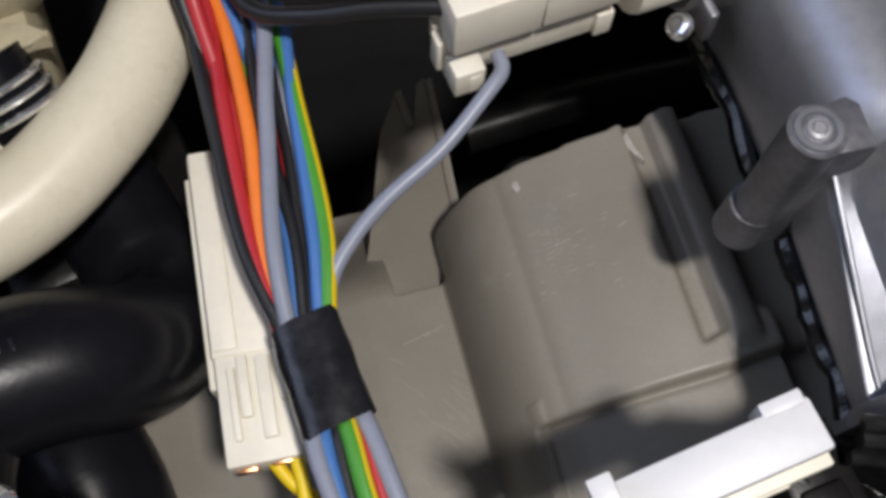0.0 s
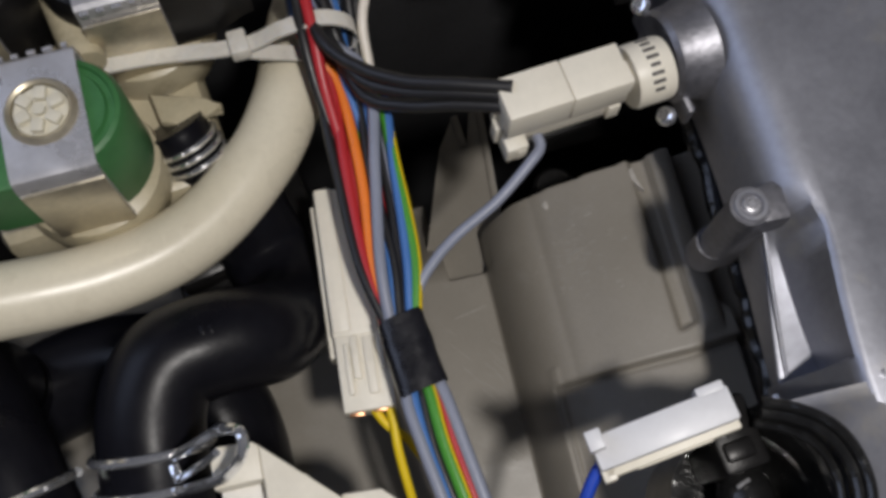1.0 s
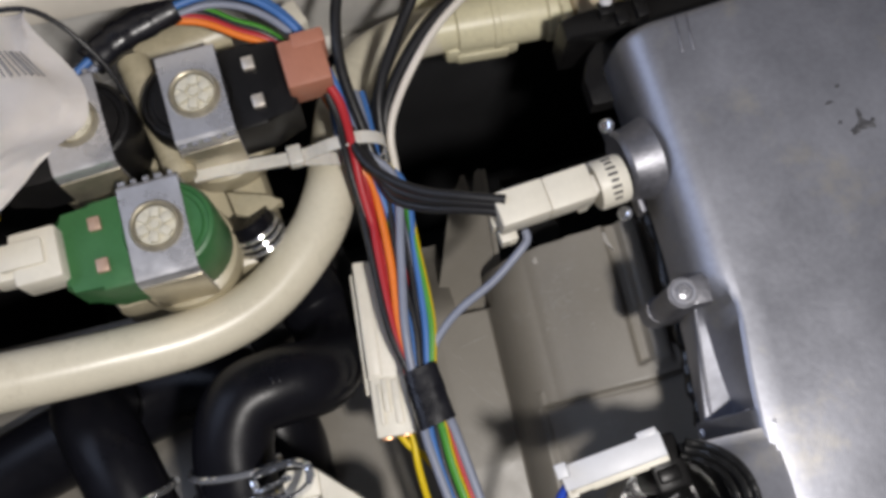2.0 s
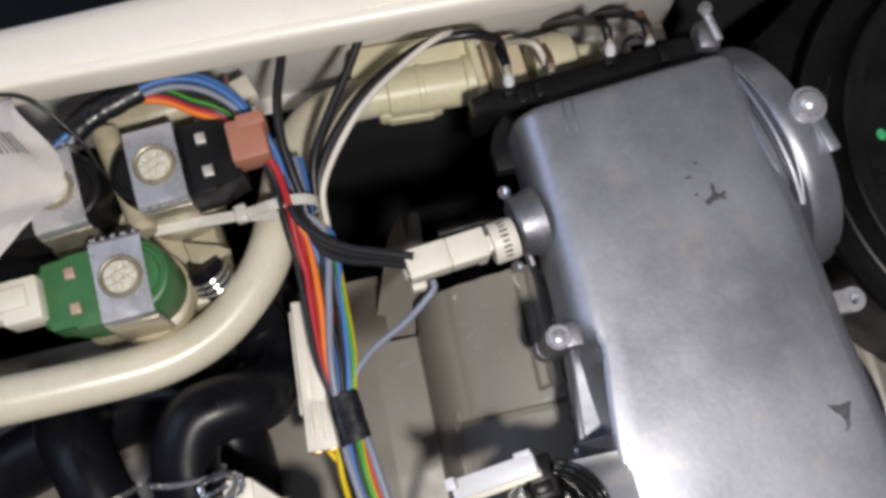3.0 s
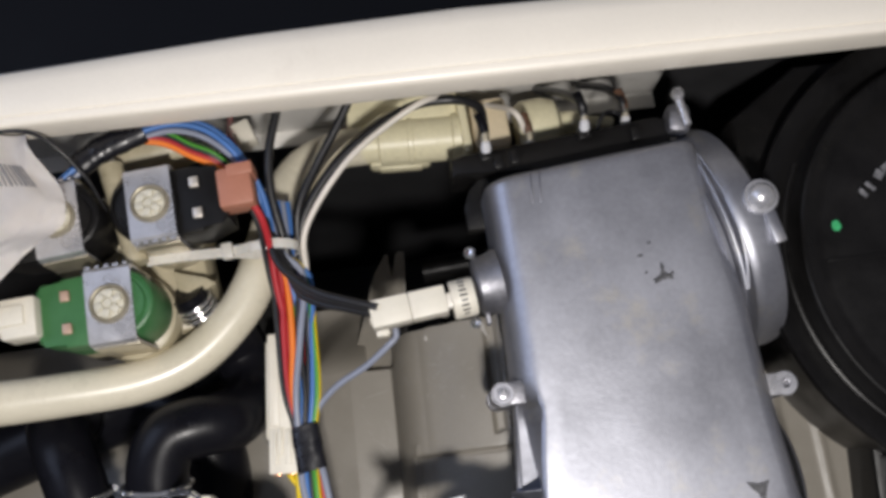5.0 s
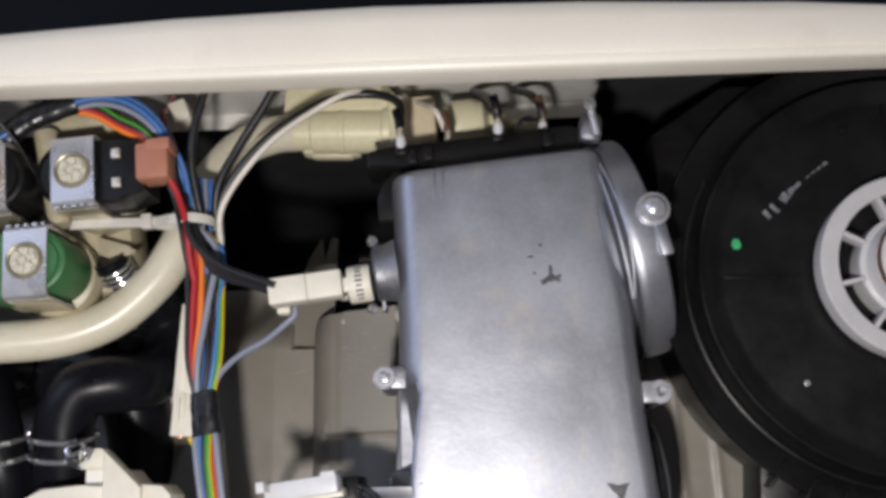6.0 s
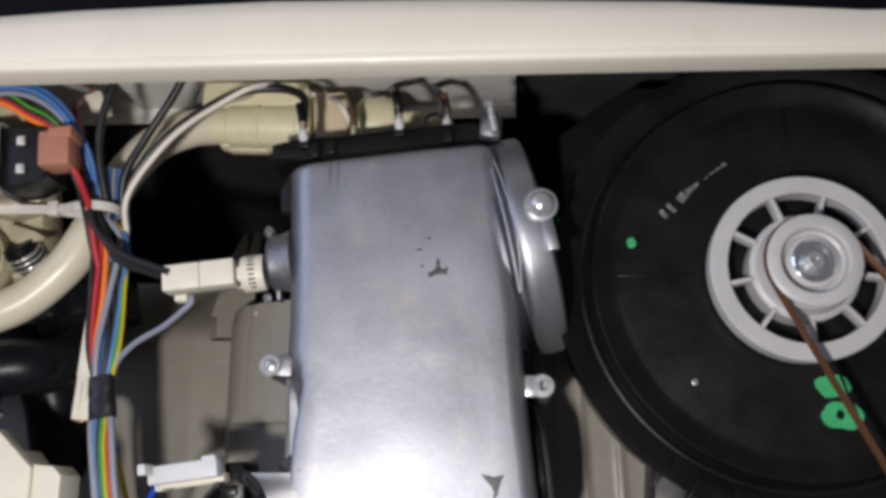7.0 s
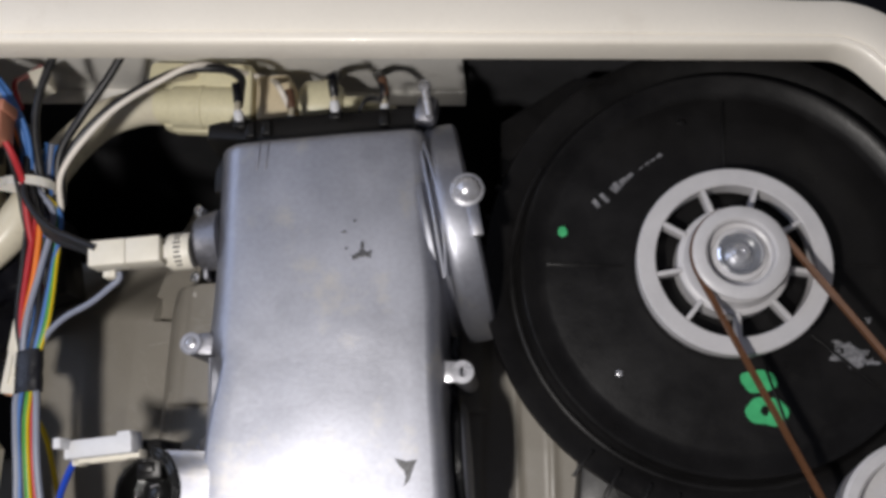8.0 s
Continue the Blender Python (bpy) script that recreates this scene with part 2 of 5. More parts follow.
# ---- setting ----
bm = mesh()
box(bm, (0.1, 0, -0.53), (6, 6, 0.04))
tagged(part("floor", bm, FLOOR, smooth=False), "dark floor under the opened machine", "floor", kind="structure")
LEFT, RIGHT, FRONT, REAR, DEEP = -0.26, 0.47, -0.34, 0.243, -0.50


def wall(name, lo, hi, mat, label):
    c = [(a + b) / 2 for a, b in zip(lo, hi)]
    ob = part(name, box(mesh(), c, [b - a for a, b in zip(lo, hi)], bevel=0.0004), mat, smooth=False)
    return tagged(ob, label, "wall", kind="structure")


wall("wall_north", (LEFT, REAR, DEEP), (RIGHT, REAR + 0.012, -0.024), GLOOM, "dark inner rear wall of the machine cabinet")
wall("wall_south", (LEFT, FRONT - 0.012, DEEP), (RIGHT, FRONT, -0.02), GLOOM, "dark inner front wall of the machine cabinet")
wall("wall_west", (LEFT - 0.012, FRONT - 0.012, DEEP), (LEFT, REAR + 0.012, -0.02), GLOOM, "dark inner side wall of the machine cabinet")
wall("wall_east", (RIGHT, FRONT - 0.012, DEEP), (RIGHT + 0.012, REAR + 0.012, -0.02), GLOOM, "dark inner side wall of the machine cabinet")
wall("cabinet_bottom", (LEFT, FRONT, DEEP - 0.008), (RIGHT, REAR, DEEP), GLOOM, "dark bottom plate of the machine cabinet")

bm = box(mesh(), (-0.03, 0.239, -0.056), (0.458, 0.003, 0.075), bevel=0.0006)
box(bm, (-0.03, 0.234, -0.0925), (0.458, 0.012, 0.002), bevel=0.0005)
tagged(part("rear_panel", bm, PANEL), "pale grey sheet-metal panel behind the valves", "panel", kind="structure")

# top frame of the cabinet, swept round its rounded corner
RAIL = [(-0.38, 0.2225, 0.2360), (-0.262, 0.2225, 0.2505), (-0.15, 0.2225, 0.2563), (-0.05, 0.2225, 0.2619), (0.06, 0.2225, 0.2648), (0.17, 0.2228, 0.2632), (0.28, 0.2230, 0.2590),
        (0.375, 0.2232, 0.2515)]
path_in = [Vector((x, a, 0)) for x, a, b in RAIL]
path_out = [Vector((x, b, 0)) for x, a, b in RAIL]
for k in range(1, 9):
    a = radians(90 - k * 5.6)
    path_in.append(Vector((0.3895 + 0.026 * math.cos(a), 0.1972 + 0.026 * math.sin(a), 0)))
    path_out.append(Vector((0.3895 + 0.058 * math.cos(a), 0.1935 + 0.058 * math.sin(a), 0)))
path_in += [Vector((0.436, 0.186, 0)), Vector((0.450, 0.160, 0)), Vector((0.453, 0.12, 0)), Vector((0.453, -0.42, 0))]
path_out += [Vector((0.460, 0.206, 0)), Vector((0.482, 0.170, 0)), Vector((0.486, 0.12, 0)), Vector((0.486, -0.42, 0))]
PROFILE = [(0.10, -0.0220), (0.062, -0.0215), (0.052, -0.0195), (0.050, -0.0100), (0.052, -0.0060), (0.058, -0.0038), (0.070, -0.0023), (0.090, -0.0015), (0.13, -0.0009), (0.185, -0.0006), (0.198, -0.0011), (0.212, -0.0003), (0.26, 0.0003),
           (0.4, 0.0009), (0.7, 0.0006), (0.9, -0.001), (0.98, -0.004), (1.0, -0.009), (1.0, -0.060), (1.5, -0.062)]
bm = mesh()
rings = [[bm.verts.new(i.lerp(o, u) + Vector((0, 0, z))) for u, z in PROFILE] for i, o in zip(path_in, path_out)]
for p, q in zip(rings, rings[1:]):
    for k in range(len(PROFILE) - 1):
        bm.faces.new((p[k], p[k + 1], q[k + 1], q[k]))
bmesh.ops.transform(bm, matrix=Matrix.Translation((0.235, -0.002, 0.465)) @ Matrix.Scale(0.89, 4) @ Matrix.Translation((-0.235, 0.002, -0.465)), verts=bm.verts)
tagged(part("cabinet_rail", bm, ENAMEL), "cream enamelled top rail of the machine cabinet", "rail", kind="structure")

# ---- grey tub ----
tub = thing("washing_tub", "grey moulded plastic tub with a raised boxed section", "tub", (0.1, -0.05, -0.2))


def tub_height(x, y):
    z = -0.098 - 0.10 * np.clip(-x, 0, 1) - 0.05 * np.clip(0.02 - y, 0, 1) + 0 * y
    z = z - 0.035 * step(0.088, 0.130, y)
    z = z + 0.026 * step(0.200, 0.206, x)
    left = 0.0238 + 0 * y
    u = np.clip((x - left) / 0.021, 0, 1)
    shoulder = np.sqrt(np.clip(1 - (1 - u) ** 2, 0, 1))
    top = -0.0565 - 0.010 * np.clip((0.08 - x) / 0.04, 0, 1) ** 1.6
    front = 0.0368 + 0.0014 * step(0.075, 0.095, x)
    groove = 0.0034 * step(0.0735, 0.0765, x) * (1 - step(0.0800, 0.0812, x)) * step(0.0435 + 0.25 * (x - 0.074), 0.0455 + 0.25 * (x - 0.074), y)
    rib = 0.0024 * np.sqrt(np.clip(1 - ((x - 0.0850) / 0.0042) ** 2, 0, 1)) * step(0.040, 0.046, y)
    foot = 0.004 * step(0.047, 0.052, y)
    edge = 1 - step(0.0890 + 0.004 - foot, 0.0905 + 0.004 - foot, x)
    panel = -0.0635
    high = panel + (top - groove + rib - panel) * edge
    # the front stretch lies a little lower, behind a raised lip
    ahead = (1 - step(0, 0.0016, y - front)) * step(0.0320, 0.0326, x)
    crease = np.exp(-((y - front + 0.0002) / 0.0007) ** 2) * step(0.0320, 0.0340, x)
    lip = 0.0022 * step(0.0318, 0.0324, x) * (1 - step(0.0345, 0.0352, x)) * (1 - step(0.0435, 0.0440, y)) * (0.35 + 0.65 * (1 - step(0, 0.002, y - front)))
    high = high - 0.0042 * ahead - 0.0012 * crease + lip
    z = z + (high - z) * shoulder * (1 - step(0.205, 0.21, x))
    for k in (0.224, 0.243):
        z = z + 0.002 * np.exp(-((x - k - 0.05 * (0.03 - y)) / 0.0016) ** 2)
    back = 0.1035 + 0.05 * (x - 0.04)
    back = np.where(x < left + 0.001, 0.0885, back)
    back = np.where(x < 0.010, 0.132, back)
    return z + (-0.30 - z) * step(0.0, 0.0025, y - back)


xs = np.concatenate([np.arange(-0.24, -0.008, 0.003), np.arange(-0.008, 0.100, 0.00065), np.arange(0.100, 0.45, 0.0018)])
ys = np.concatenate([np.arange(-0.33, 0.02, 0.003), np.arange(0.02, 0.1360, 0.00065)])
gx, gy = np.meshgrid(xs, ys, indexing="ij")
gz = tub_height(gx, gy)
flat_v = np.stack([gx, gy, gz], -1).reshape(-1, 3)
ni, nj = gx.shape
idx = np.arange(ni * nj).reshape(ni, nj)
quads = np.stack([idx[:-1, :-1], idx[1:, :-1], idx[1:, 1:], idx[:-1, 1:]], -1).reshape(-1, 4)
me = bpy.data.meshes.new("shell")
me.from_pydata(flat_v.tolist(), [], quads.tolist())
me.polygons.foreach_set("use_smooth", [True] * len(quads))
me.materials.append(TUB)
shell = new("shell", me)
shell.parent = tub
shell.matrix_parent_inverse = tub.matrix_world.inverted()

# forked plate behind the floor's edge, falling away to the left
def fork_z(x, y):
    return -0.0965 + (x - 0.035) * 0.42 - 0.05 * (0.15 - y)


bm = prism(mesh(), [(-0.004, 0.0870), (0.0315, 0.0870), (0.0318, 0.0960), (0.0368, 0.1515), (0.0350, 0.1545), (0.0325, 0.1530), (0.0285, 0.1395), (0.0272, 0.1530), (0.0255, 0.1530), (0.0185, 0.1430), (0.0060, 0.1080)], 0, 0.004)
for v in bm.verts:
    v.co.z += fork_z(v.co.x, v.co.y) - 0.004
part("forked_plate", bm, TUB, tub)
for ends in (((0.0322, 0.0930), (0.0362, 0.1530)), ((0.0274, 0.1400), (0.0264, 0.1535))):
    (x0, y0), (x1, y1) = ends
    bm = prism(mesh(), [(x0 - 0.0012, y0), (x0 + 0.0014, y0), (x1 + 0.0014, y1), (x1 - 0.0010, y1)], -0.003, 0.0016, bevel=0.0004)
    for v in bm.verts:
        v.co.z += fork_z(v.co.x, v.co.y)
    part("plate_edge", bm, TUB, tub)
for k, (x, y, l, a) in enumerate([(0.053, 0.0795, 0.009, 12), (0.049, 0.078, 0.005, 15), (0.0565, 0.0808, 0.004, 13), (0.0475, 0.0764, 0.003, 16), (0.0665, 0.079, 0.004, 14), (0.012, 0.0745, 0.008, 12), (0.058, 0.0905, 0.005, 8), (0.052, 0.0715, 0.006, 10), (0.061, 0.0655, 0.003, 12),
                                  (0.0175, 0.0755, 0.006, 14), (0.0435, 0.0685, 0.003, 9)]):
    z = float(tub_height(np.array(x), np.array(y)))
    part("scratch", box(mesh(), (x, y, z), (l, 0.00016, 0.0003), a), CHIP, tub, "pale scratch in the grey plastic", smooth=False)
bm = blob(mesh(), (0.0447, 0.098, float(tub_height(np.array(0.0447), np.array(0.098)))), (0.0011, 0.0014), 0.0006)
rnd = random.Random(4)
sm = mesh()
for k in range(70):
    x, y = rnd.gauss(0.0500, 0.0055), rnd.gauss(0.0765, 0.0060)
    box(sm, (x, y, float(tub_height(np.array(x), np.array(y)))), (rnd.uniform(0.0006, 0.0038), rnd.uniform(0.00005, 0.00011), 0.00016), rnd.gauss(10, 4))
part("scuff", sm, CHIP, tub, "fine pale scuff marks in the grey plastic", smooth=False)
sm = mesh()
for k in range(30):
    x, y = rnd.uniform(0.004, 0.022), rnd.uniform(0.020, 0.070)
    box(sm, (x, y, float(tub_height(np.array(x), np.array(y)))), (rnd.uniform(0.003, 0.009), 0.00007, 0.00012), rnd.gauss(-48, 6))
part("scuff", sm, CHIP, tub, "fine slanting scuff marks in the grey plastic", smooth=False)
part("paint_spot", bm, CHIP, tub, "pale round spot on the plastic")
bm = prism(mesh(), [(0.0735, 0.1015), (0.0752, 0.1025), (0.0757, 0.0985), (0.0772, 0.0935), (0.0755, 0.0955), (0.0738, 0.0985)], -0.0600, -0.0572)
part("chipped_edge", bm, CHIP, tub, "white chipped edge of the raised box")
bm = lathe(mesh(), [(0.009, 0), (0.009, 0.01), (0.0075, 0.012), (0, 0.012)], (0.058, 0.124, -0.12), (0, 0, 1), 20)
part("locating_post", bm, BLACK, tub)
DEEPER = Matrix.Translation((-0.015, -0.01, 0.18)) @ Matrix.Scale(1.04, 4) @ Matrix.Translation((0.015, 0.01, -0.18))
for ob in tub.children:
    ob.data.transform(ob.matrix_world.inverted() @ DEEPER @ ob.matrix_world)

# dark crossbar behind the tub
bm = tube(mesh(), [(0.05, 0.153, -0.135), (0.10, 0.155, -0.132), (0.17, 0.154, -0.134)], 0.008, 14, 6)
tagged(part("drain_pipe", bm, BLACK), "black plastic pipe lying behind the grey tub", "pipe")

# ---- aluminium heater duct ----
duct = thing("heater_duct", "cast aluminium heater duct with stained dull surface", "heater duct", (0.14, 0.08, -0.06))
XL = [(-0.08, 0.081), (0.012, 0.0818), (0.03, 0.0832), (0.045, 0.0846), (0.062, 0.0852), (0.08, 0.0856), (0.1, 0.0852), (0.14, 0.0838), (0.168, 0.0826)]
XR = [(-0.08, 0.2110), (0.0, 0.2050), (0.04, 0.2005), (0.087, 0.1975), (0.13, 0.1905), (0.152, 0.1885), (0.168, 0.1860)]
Y_END, Z_TOP, Z_FOOT = 0.1660, 0.0188, -0.024


def duct_section(y, inset, drop):
    a, b, rl, rr = mix(XL, y) + inset, mix(XR, y) - inset, 0.0128 - 0.0014 * float(1 - step(0.02, 0.06, y)), 0.0085
    zt = Z_TOP - drop
    plain = [(a + 0.0032, Z_FOOT), (a - 0.0010, -0.012), (a - 0.0005, zt - rl - 0.003)]
    plain += [(a + rl * (1 - math.cos(t)), zt - rl * (1 - math.sin(t))) for t in np.linspace(0, math.pi / 2, 9)]
    # three-cornered pocket under the screw boss
    p = min(max((0.060 - y) / 0.042, 0), 1)
    zo, xc = 0.005 - 0.015 * p, a + rl
    xi = a + 0.002 + (0.0930 - a - 0.002) * p
    zi = zo + 0.06 * (xi - a)
    pocket = [(a + 0.0026, Z_FOOT), (a - 0.0005, -0.016), (a - 0.0008, zo - 0.002), (a - 0.0003, zo - 0.0004)]
    pocket += [(a + 0.0003 + (xi - a - 0.0003) * g, zo + (zi - zo) * g) for g in (0, 0.12, 0.88, 1.0)]
    pocket += [(xi + (xc - 0.0025 - xi) * g, zi + (zt - 0.0012 - zi) * g) for g in (0.1, 1.0)] + [(xc - 0.0012, zt - 0.0003), (xc, zt)]
    if y <= 0.0168:
        out = [(a + 0.001, Z_FOOT), (a - 0.002, -0.016), (a - 0.003, -0.0125)]
        out += [(a - 0.003 + (rl + 0.0005) * g, -0.0110 + (zt + 0.0098) * g) for g in (0, 0.2, 0.4, 0.6, 0.8, 0.9, 1.0)] + [(xc - 0.0012, zt - 0.0003), (xc, zt)]
    else:
        w = float(1 - step(0.050, 0.064, y))
        out = [(u[0] + (v[0] - u[0]) * w, u[1] + (v[1] - u[1]) * w) for u, v in zip(plain, pocket)]
    for k in range(1, 12):
        u = k / 12
        x = a + rl + (b - rr - a - rl) * u
        out.append((x, zt + 0.0007 * math.sin(math.pi * u) + 0.0005 * noise.noise(Vector((x * 30, y * 30, 2.0)))))
    out += [(b - rr * (1 - math.sin(t)), zt - rr * (1 - math.cos(t))) for t in np.linspace(0, math.pi / 2, 7)]
    out += [(b + 0.0005, zt - rr - 0.003), (b + 0.001, -0.012), (b + 0.0015, Z_FOOT)]
    return out


bm = mesh()
stations = [(y, 0, 0) for y in sorted([*np.arange(-0.08, Y_END - 0.004, 0.004), 0.0165, 0.0171, 0.0540, 0.0580])]
stations += [(Y_END - 0.004 * (1 - math.sin(t)), 0.004 * (1 - math.cos(t)), 0.004 * (1 - math.cos(t))) for t in np.linspace(0, math.pi / 2, 6)]
rings = [[bm.verts.new((x, y + 0.10 * (x - 0.135) * float(step(0.09, Y_END, y)), z)) for x, z in duct_section(y, i, d)] for y, i, d in stations]
for p, q in zip(rings, rings[1:]):
    for k in range(len(p) - 1):
        bm.faces.new((p[k], p[k + 1], q[k + 1], q[k]))
bm.faces.new(rings[-1])
bm.faces.new(rings[0])
part("cover", bm, ALU, duct)

part("corner_flange", prism(mesh(), [(0.0740, 0.1440), (0.0735, 0.1560), (0.0770, 0.1650), (0.0820, 0.1700), (0.0950, 0.1700), (0.0950, 0.1440)], -0.0180, -0.0095, bevel=0.0012), BLACK, duct, "dark flange under the duct's corner")
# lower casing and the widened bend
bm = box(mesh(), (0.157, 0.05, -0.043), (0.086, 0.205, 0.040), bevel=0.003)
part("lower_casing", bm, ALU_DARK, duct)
SOCKET = (0.0600, -0.0100)
edge_out = [(SOCKET[0] + 0.0228 * math.cos(radians(d)), SOCKET[1] + 0.0228 * math.sin(radians(d)), 0.0215 - 0.005 * float(step(30, 60, d))) for d in range(62, -66, -8)] + [(0.0690, -0.045, 0.0200), (0.0680, -0.08, 0.0190)]
bm = mesh()
rows = [[bm.verts.new(c) for c in ((x, y, -0.030), (x, y, z - 0.0008), (x + 0.0006, y, z), (x * 0.5 + 0.0484 + 0.01 * max(-y, 0), y, z * 0.5 + 0.0090), (0.0966 + 0.02 * max(-y, 0), y, 0.0186), (0.110, y, 0.0170), (0.110, y, -0.030))] for x, y, z in edge_out]
for p, q in zip(rows, rows[1:]):
    for k in range(6):
        bm.faces.new((p[k], p[k + 1], q[k + 1], q[k]))
bm.faces.new(rows[0])
bm.faces.new(rows[-1])
part("bend", bm, ALU, duct)
bm = prism(mesh(), [(0.0938, 0.0105), (0.0985, 0.0075), (0.0985, 0.0115), (0.0958, 0.0130)], 0.012, 0.0189, bevel=0.0005)
part("cast_corner", bm, ALU, duct)
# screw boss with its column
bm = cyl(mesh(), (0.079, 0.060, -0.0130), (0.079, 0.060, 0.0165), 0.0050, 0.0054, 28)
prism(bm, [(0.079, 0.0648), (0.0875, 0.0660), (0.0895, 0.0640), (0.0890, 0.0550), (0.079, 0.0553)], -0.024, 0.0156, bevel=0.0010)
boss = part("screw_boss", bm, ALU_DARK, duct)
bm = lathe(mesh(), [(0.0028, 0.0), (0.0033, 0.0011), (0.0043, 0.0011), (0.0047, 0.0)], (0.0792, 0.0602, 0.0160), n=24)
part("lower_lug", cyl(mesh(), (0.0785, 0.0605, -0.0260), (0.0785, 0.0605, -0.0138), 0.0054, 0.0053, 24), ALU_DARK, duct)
part("boss_rim", bm, ALU, boss)
screw("screw", (0.0792, 0.0602, 0.0155), (0, 0, 1), 0.0025, 0.002, parent=boss)
part("web_ridge", tube(mesh(), [(0.0852, 0.0555, 0.0052), (0.0846, 0.0400, -0.0008), (0.0842, 0.0260, -0.0065), (0.0842, 0.0180, -0.0095)], 0.0006, 8, 6), ALU, duct, "bright cast ridge")
# sealing bead along the foot
bm = tube(mesh(), [(mix(XL, 0.016 + k * 0.007) + 0.0022 + 0.0006 * math.sin(k * 2.1), 0.016 + k * 0.0070, -0.0255 + 0.0015 * math.sin(k * 1.3)) for k in range(14)], 0.0026, 10, 4, wobble=0.3)
part("seal_bead", bm, SEALANT, duct, "glossy black sealant bead")
bm = tube(mesh(), [(0.2035 + 0.001 * math.sin(k * 2.1) - 0.10 * k * 0.0008, 0.005 + k * 0.0075, -0.022) for k in range(10)], 0.0030, 10, 4, wobble=0.5)
part("seal_bead", bm, SEALANT, duct, "glossy black sealant bead")
# other lug with a hole
bm = lathe(mesh(), [(0.0023, -0.002), (0.0023, 0.0012), (0.0052, 0.0012), (0.0056, 0.0008), (0.0056, -0.002), (0.0023, -0.002)], (0.2083, 0.051, 0.0092), n=24)
box(bm, (0.2025, 0.051, 0.0088), (0.010, 0.0100, 0.0030), bevel=0.0006)
part("lug", bm, ZINC, duct, "bright metal lug with a hole")
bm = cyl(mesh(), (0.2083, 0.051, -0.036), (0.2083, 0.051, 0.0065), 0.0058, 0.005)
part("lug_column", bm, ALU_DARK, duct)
# round bulge at the side
bm = lathe(mesh(), [(0, 0.0), (0.026, 0.0), (0.0285, 0.0015), (0.0295, 0.004), (0.0285, 0.0065), (0.0265, 0.008), (0.023, 0.0085), (0, 0.0085)], (0.2035, 0.011, -0.026), (1, 0.1, 0), 40)
part("thermostat_cap", bm, ALU, duct, "round metal cap on the side of the duct")
bm = lathe(mesh(), [(0.0300, 0.0), (0.0315, 0.0015), (0.0315, 0.0040), (0.0300, 0.005)], (0.2045, 0.011, -0.027), (1, 0.1, 0), 40)
part("cap_gasket", bm, SEALANT, duct)
# slot at the end of the cover: its shaded edges drawn as two darker ridges
for dx in (-0.0021, 0.0021):
    part("cast_seam", box(mesh(), (0.1065 + dx, 0.1540, 0.0188), (0.0009, 0.0150, 0.0009), -4, bevel=0.0003), ALU_DARK, duct)
# dark marks on the cover
for x, y, l, w, a in ((0.1590, 0.1085, 0.0042, 0.0008, 84), (0.1572, 0.1042, 0.0050, 0.0011, 24), (0.1608, 0.1046, 0.0046, 0.0012, -30), (0.1590, 0.1050, 0.0030, 0.0016, 10), (0.1626, 0.1058, 0.0016, 0.0007, 50),
                       (0.1552, 0.1026, 0.0014, 0.0008, -20), (0.1545, 0.1210, 0.0012, 0.0006, 30), (0.1512, 0.1075, 0.0010, 0.0007, 60), (0.1495, 0.1155, 0.0026, 0.0004, 12)):
    bm = blob(mesh(), (0, 0, 0), (l * 0.66, w * 1.0), 0.0003, rough=0.9, seed=l * 999)
    bmesh.ops.transform(bm, matrix=pose(x, y, 0.0196, 0, 0, a), verts=bm.verts)
    part("stain", bm, STAIN, duct, "dark oily stain on the aluminium")
bm = prism(mesh(), [(0.1796, 0.0098), (0.1822, 0.0094), (0.1845, 0.0086), (0.1868, 0.0092), (0.1896, 0.0096), (0.1884, 0.0074), (0.1874, 0.0040), (0.1864, 0.0004), (0.1842, -0.0022), (0.1850, 0.0018), (0.1840, 0.0046), (0.1818, 0.0066)], 0.0186, 0.0199)
part("stain", bm, STAIN, duct, "dark oily stain on the aluminium")

# collar towards the fan
AX = Vector((0.974, -0.226 * -1, 0)).normalized()
C0 = Vector((0.1895, 0.1275, -0.0345))
prof = [(0.040, -0.004), (0.0530, -0.004), (0.0545, -0.003), (0.0545, -0.001), (0.0530, 0.001), (0.0505, 0.002), (0.0505, 0.0038), (0.0545, 0.0046), (0.0570, 0.0056), (0.0580, 0.0072), (0.0583, 0.0100),
        (0.0583, 0.0170), (0.0578, 0.0200), (0.0562, 0.0215), (0.0540, 0.022), (0.040, 0.022)]
collar = thing("duct_collar", "round cast collar clamping the duct to the fan", "collar", C0)
part("ring", lathe(mesh(), prof, C0, AX, 96), ALU, collar)
for dx, r in ((0.0, 0.0011), (0.0042, 0.0010)):
    pts = [(0.1822 + dx * 0.3, 0.1690, 0.0125), (0.1868 + dx * 0.8, 0.1500, 0.0185 + dx * 0.2), (0.1916 + dx, 0.1300, 0.0205 + dx * 0.3), (0.1955 + dx * 0.7, 0.1110, 0.0185 + dx * 0.2), (0.1984 + dx * 0.2, 0.0960, 0.0120)]
    part("lip", tube(mesh(), pts, r, 8, 6), ALU, collar, "bright narrow lip beside the duct")
part("clamp_bolt", lathe(mesh(), [(0, 0.0062), (0.0014, 0.0061), (0.0034, 0.0054), (0.0052, 0.0040), (0.0062, 0.0022), (0.0066, 0.0012), (0.0080, 0.0008), (0.0083, 0.0), (0.0080, -0.002), (0.004, -0.004), (0.003, -0.012)], (0.2085, 0.136, 0.0245), (0.05, 0, 1), 28), ZINC, collar,
     "bright round clamp bolt head")
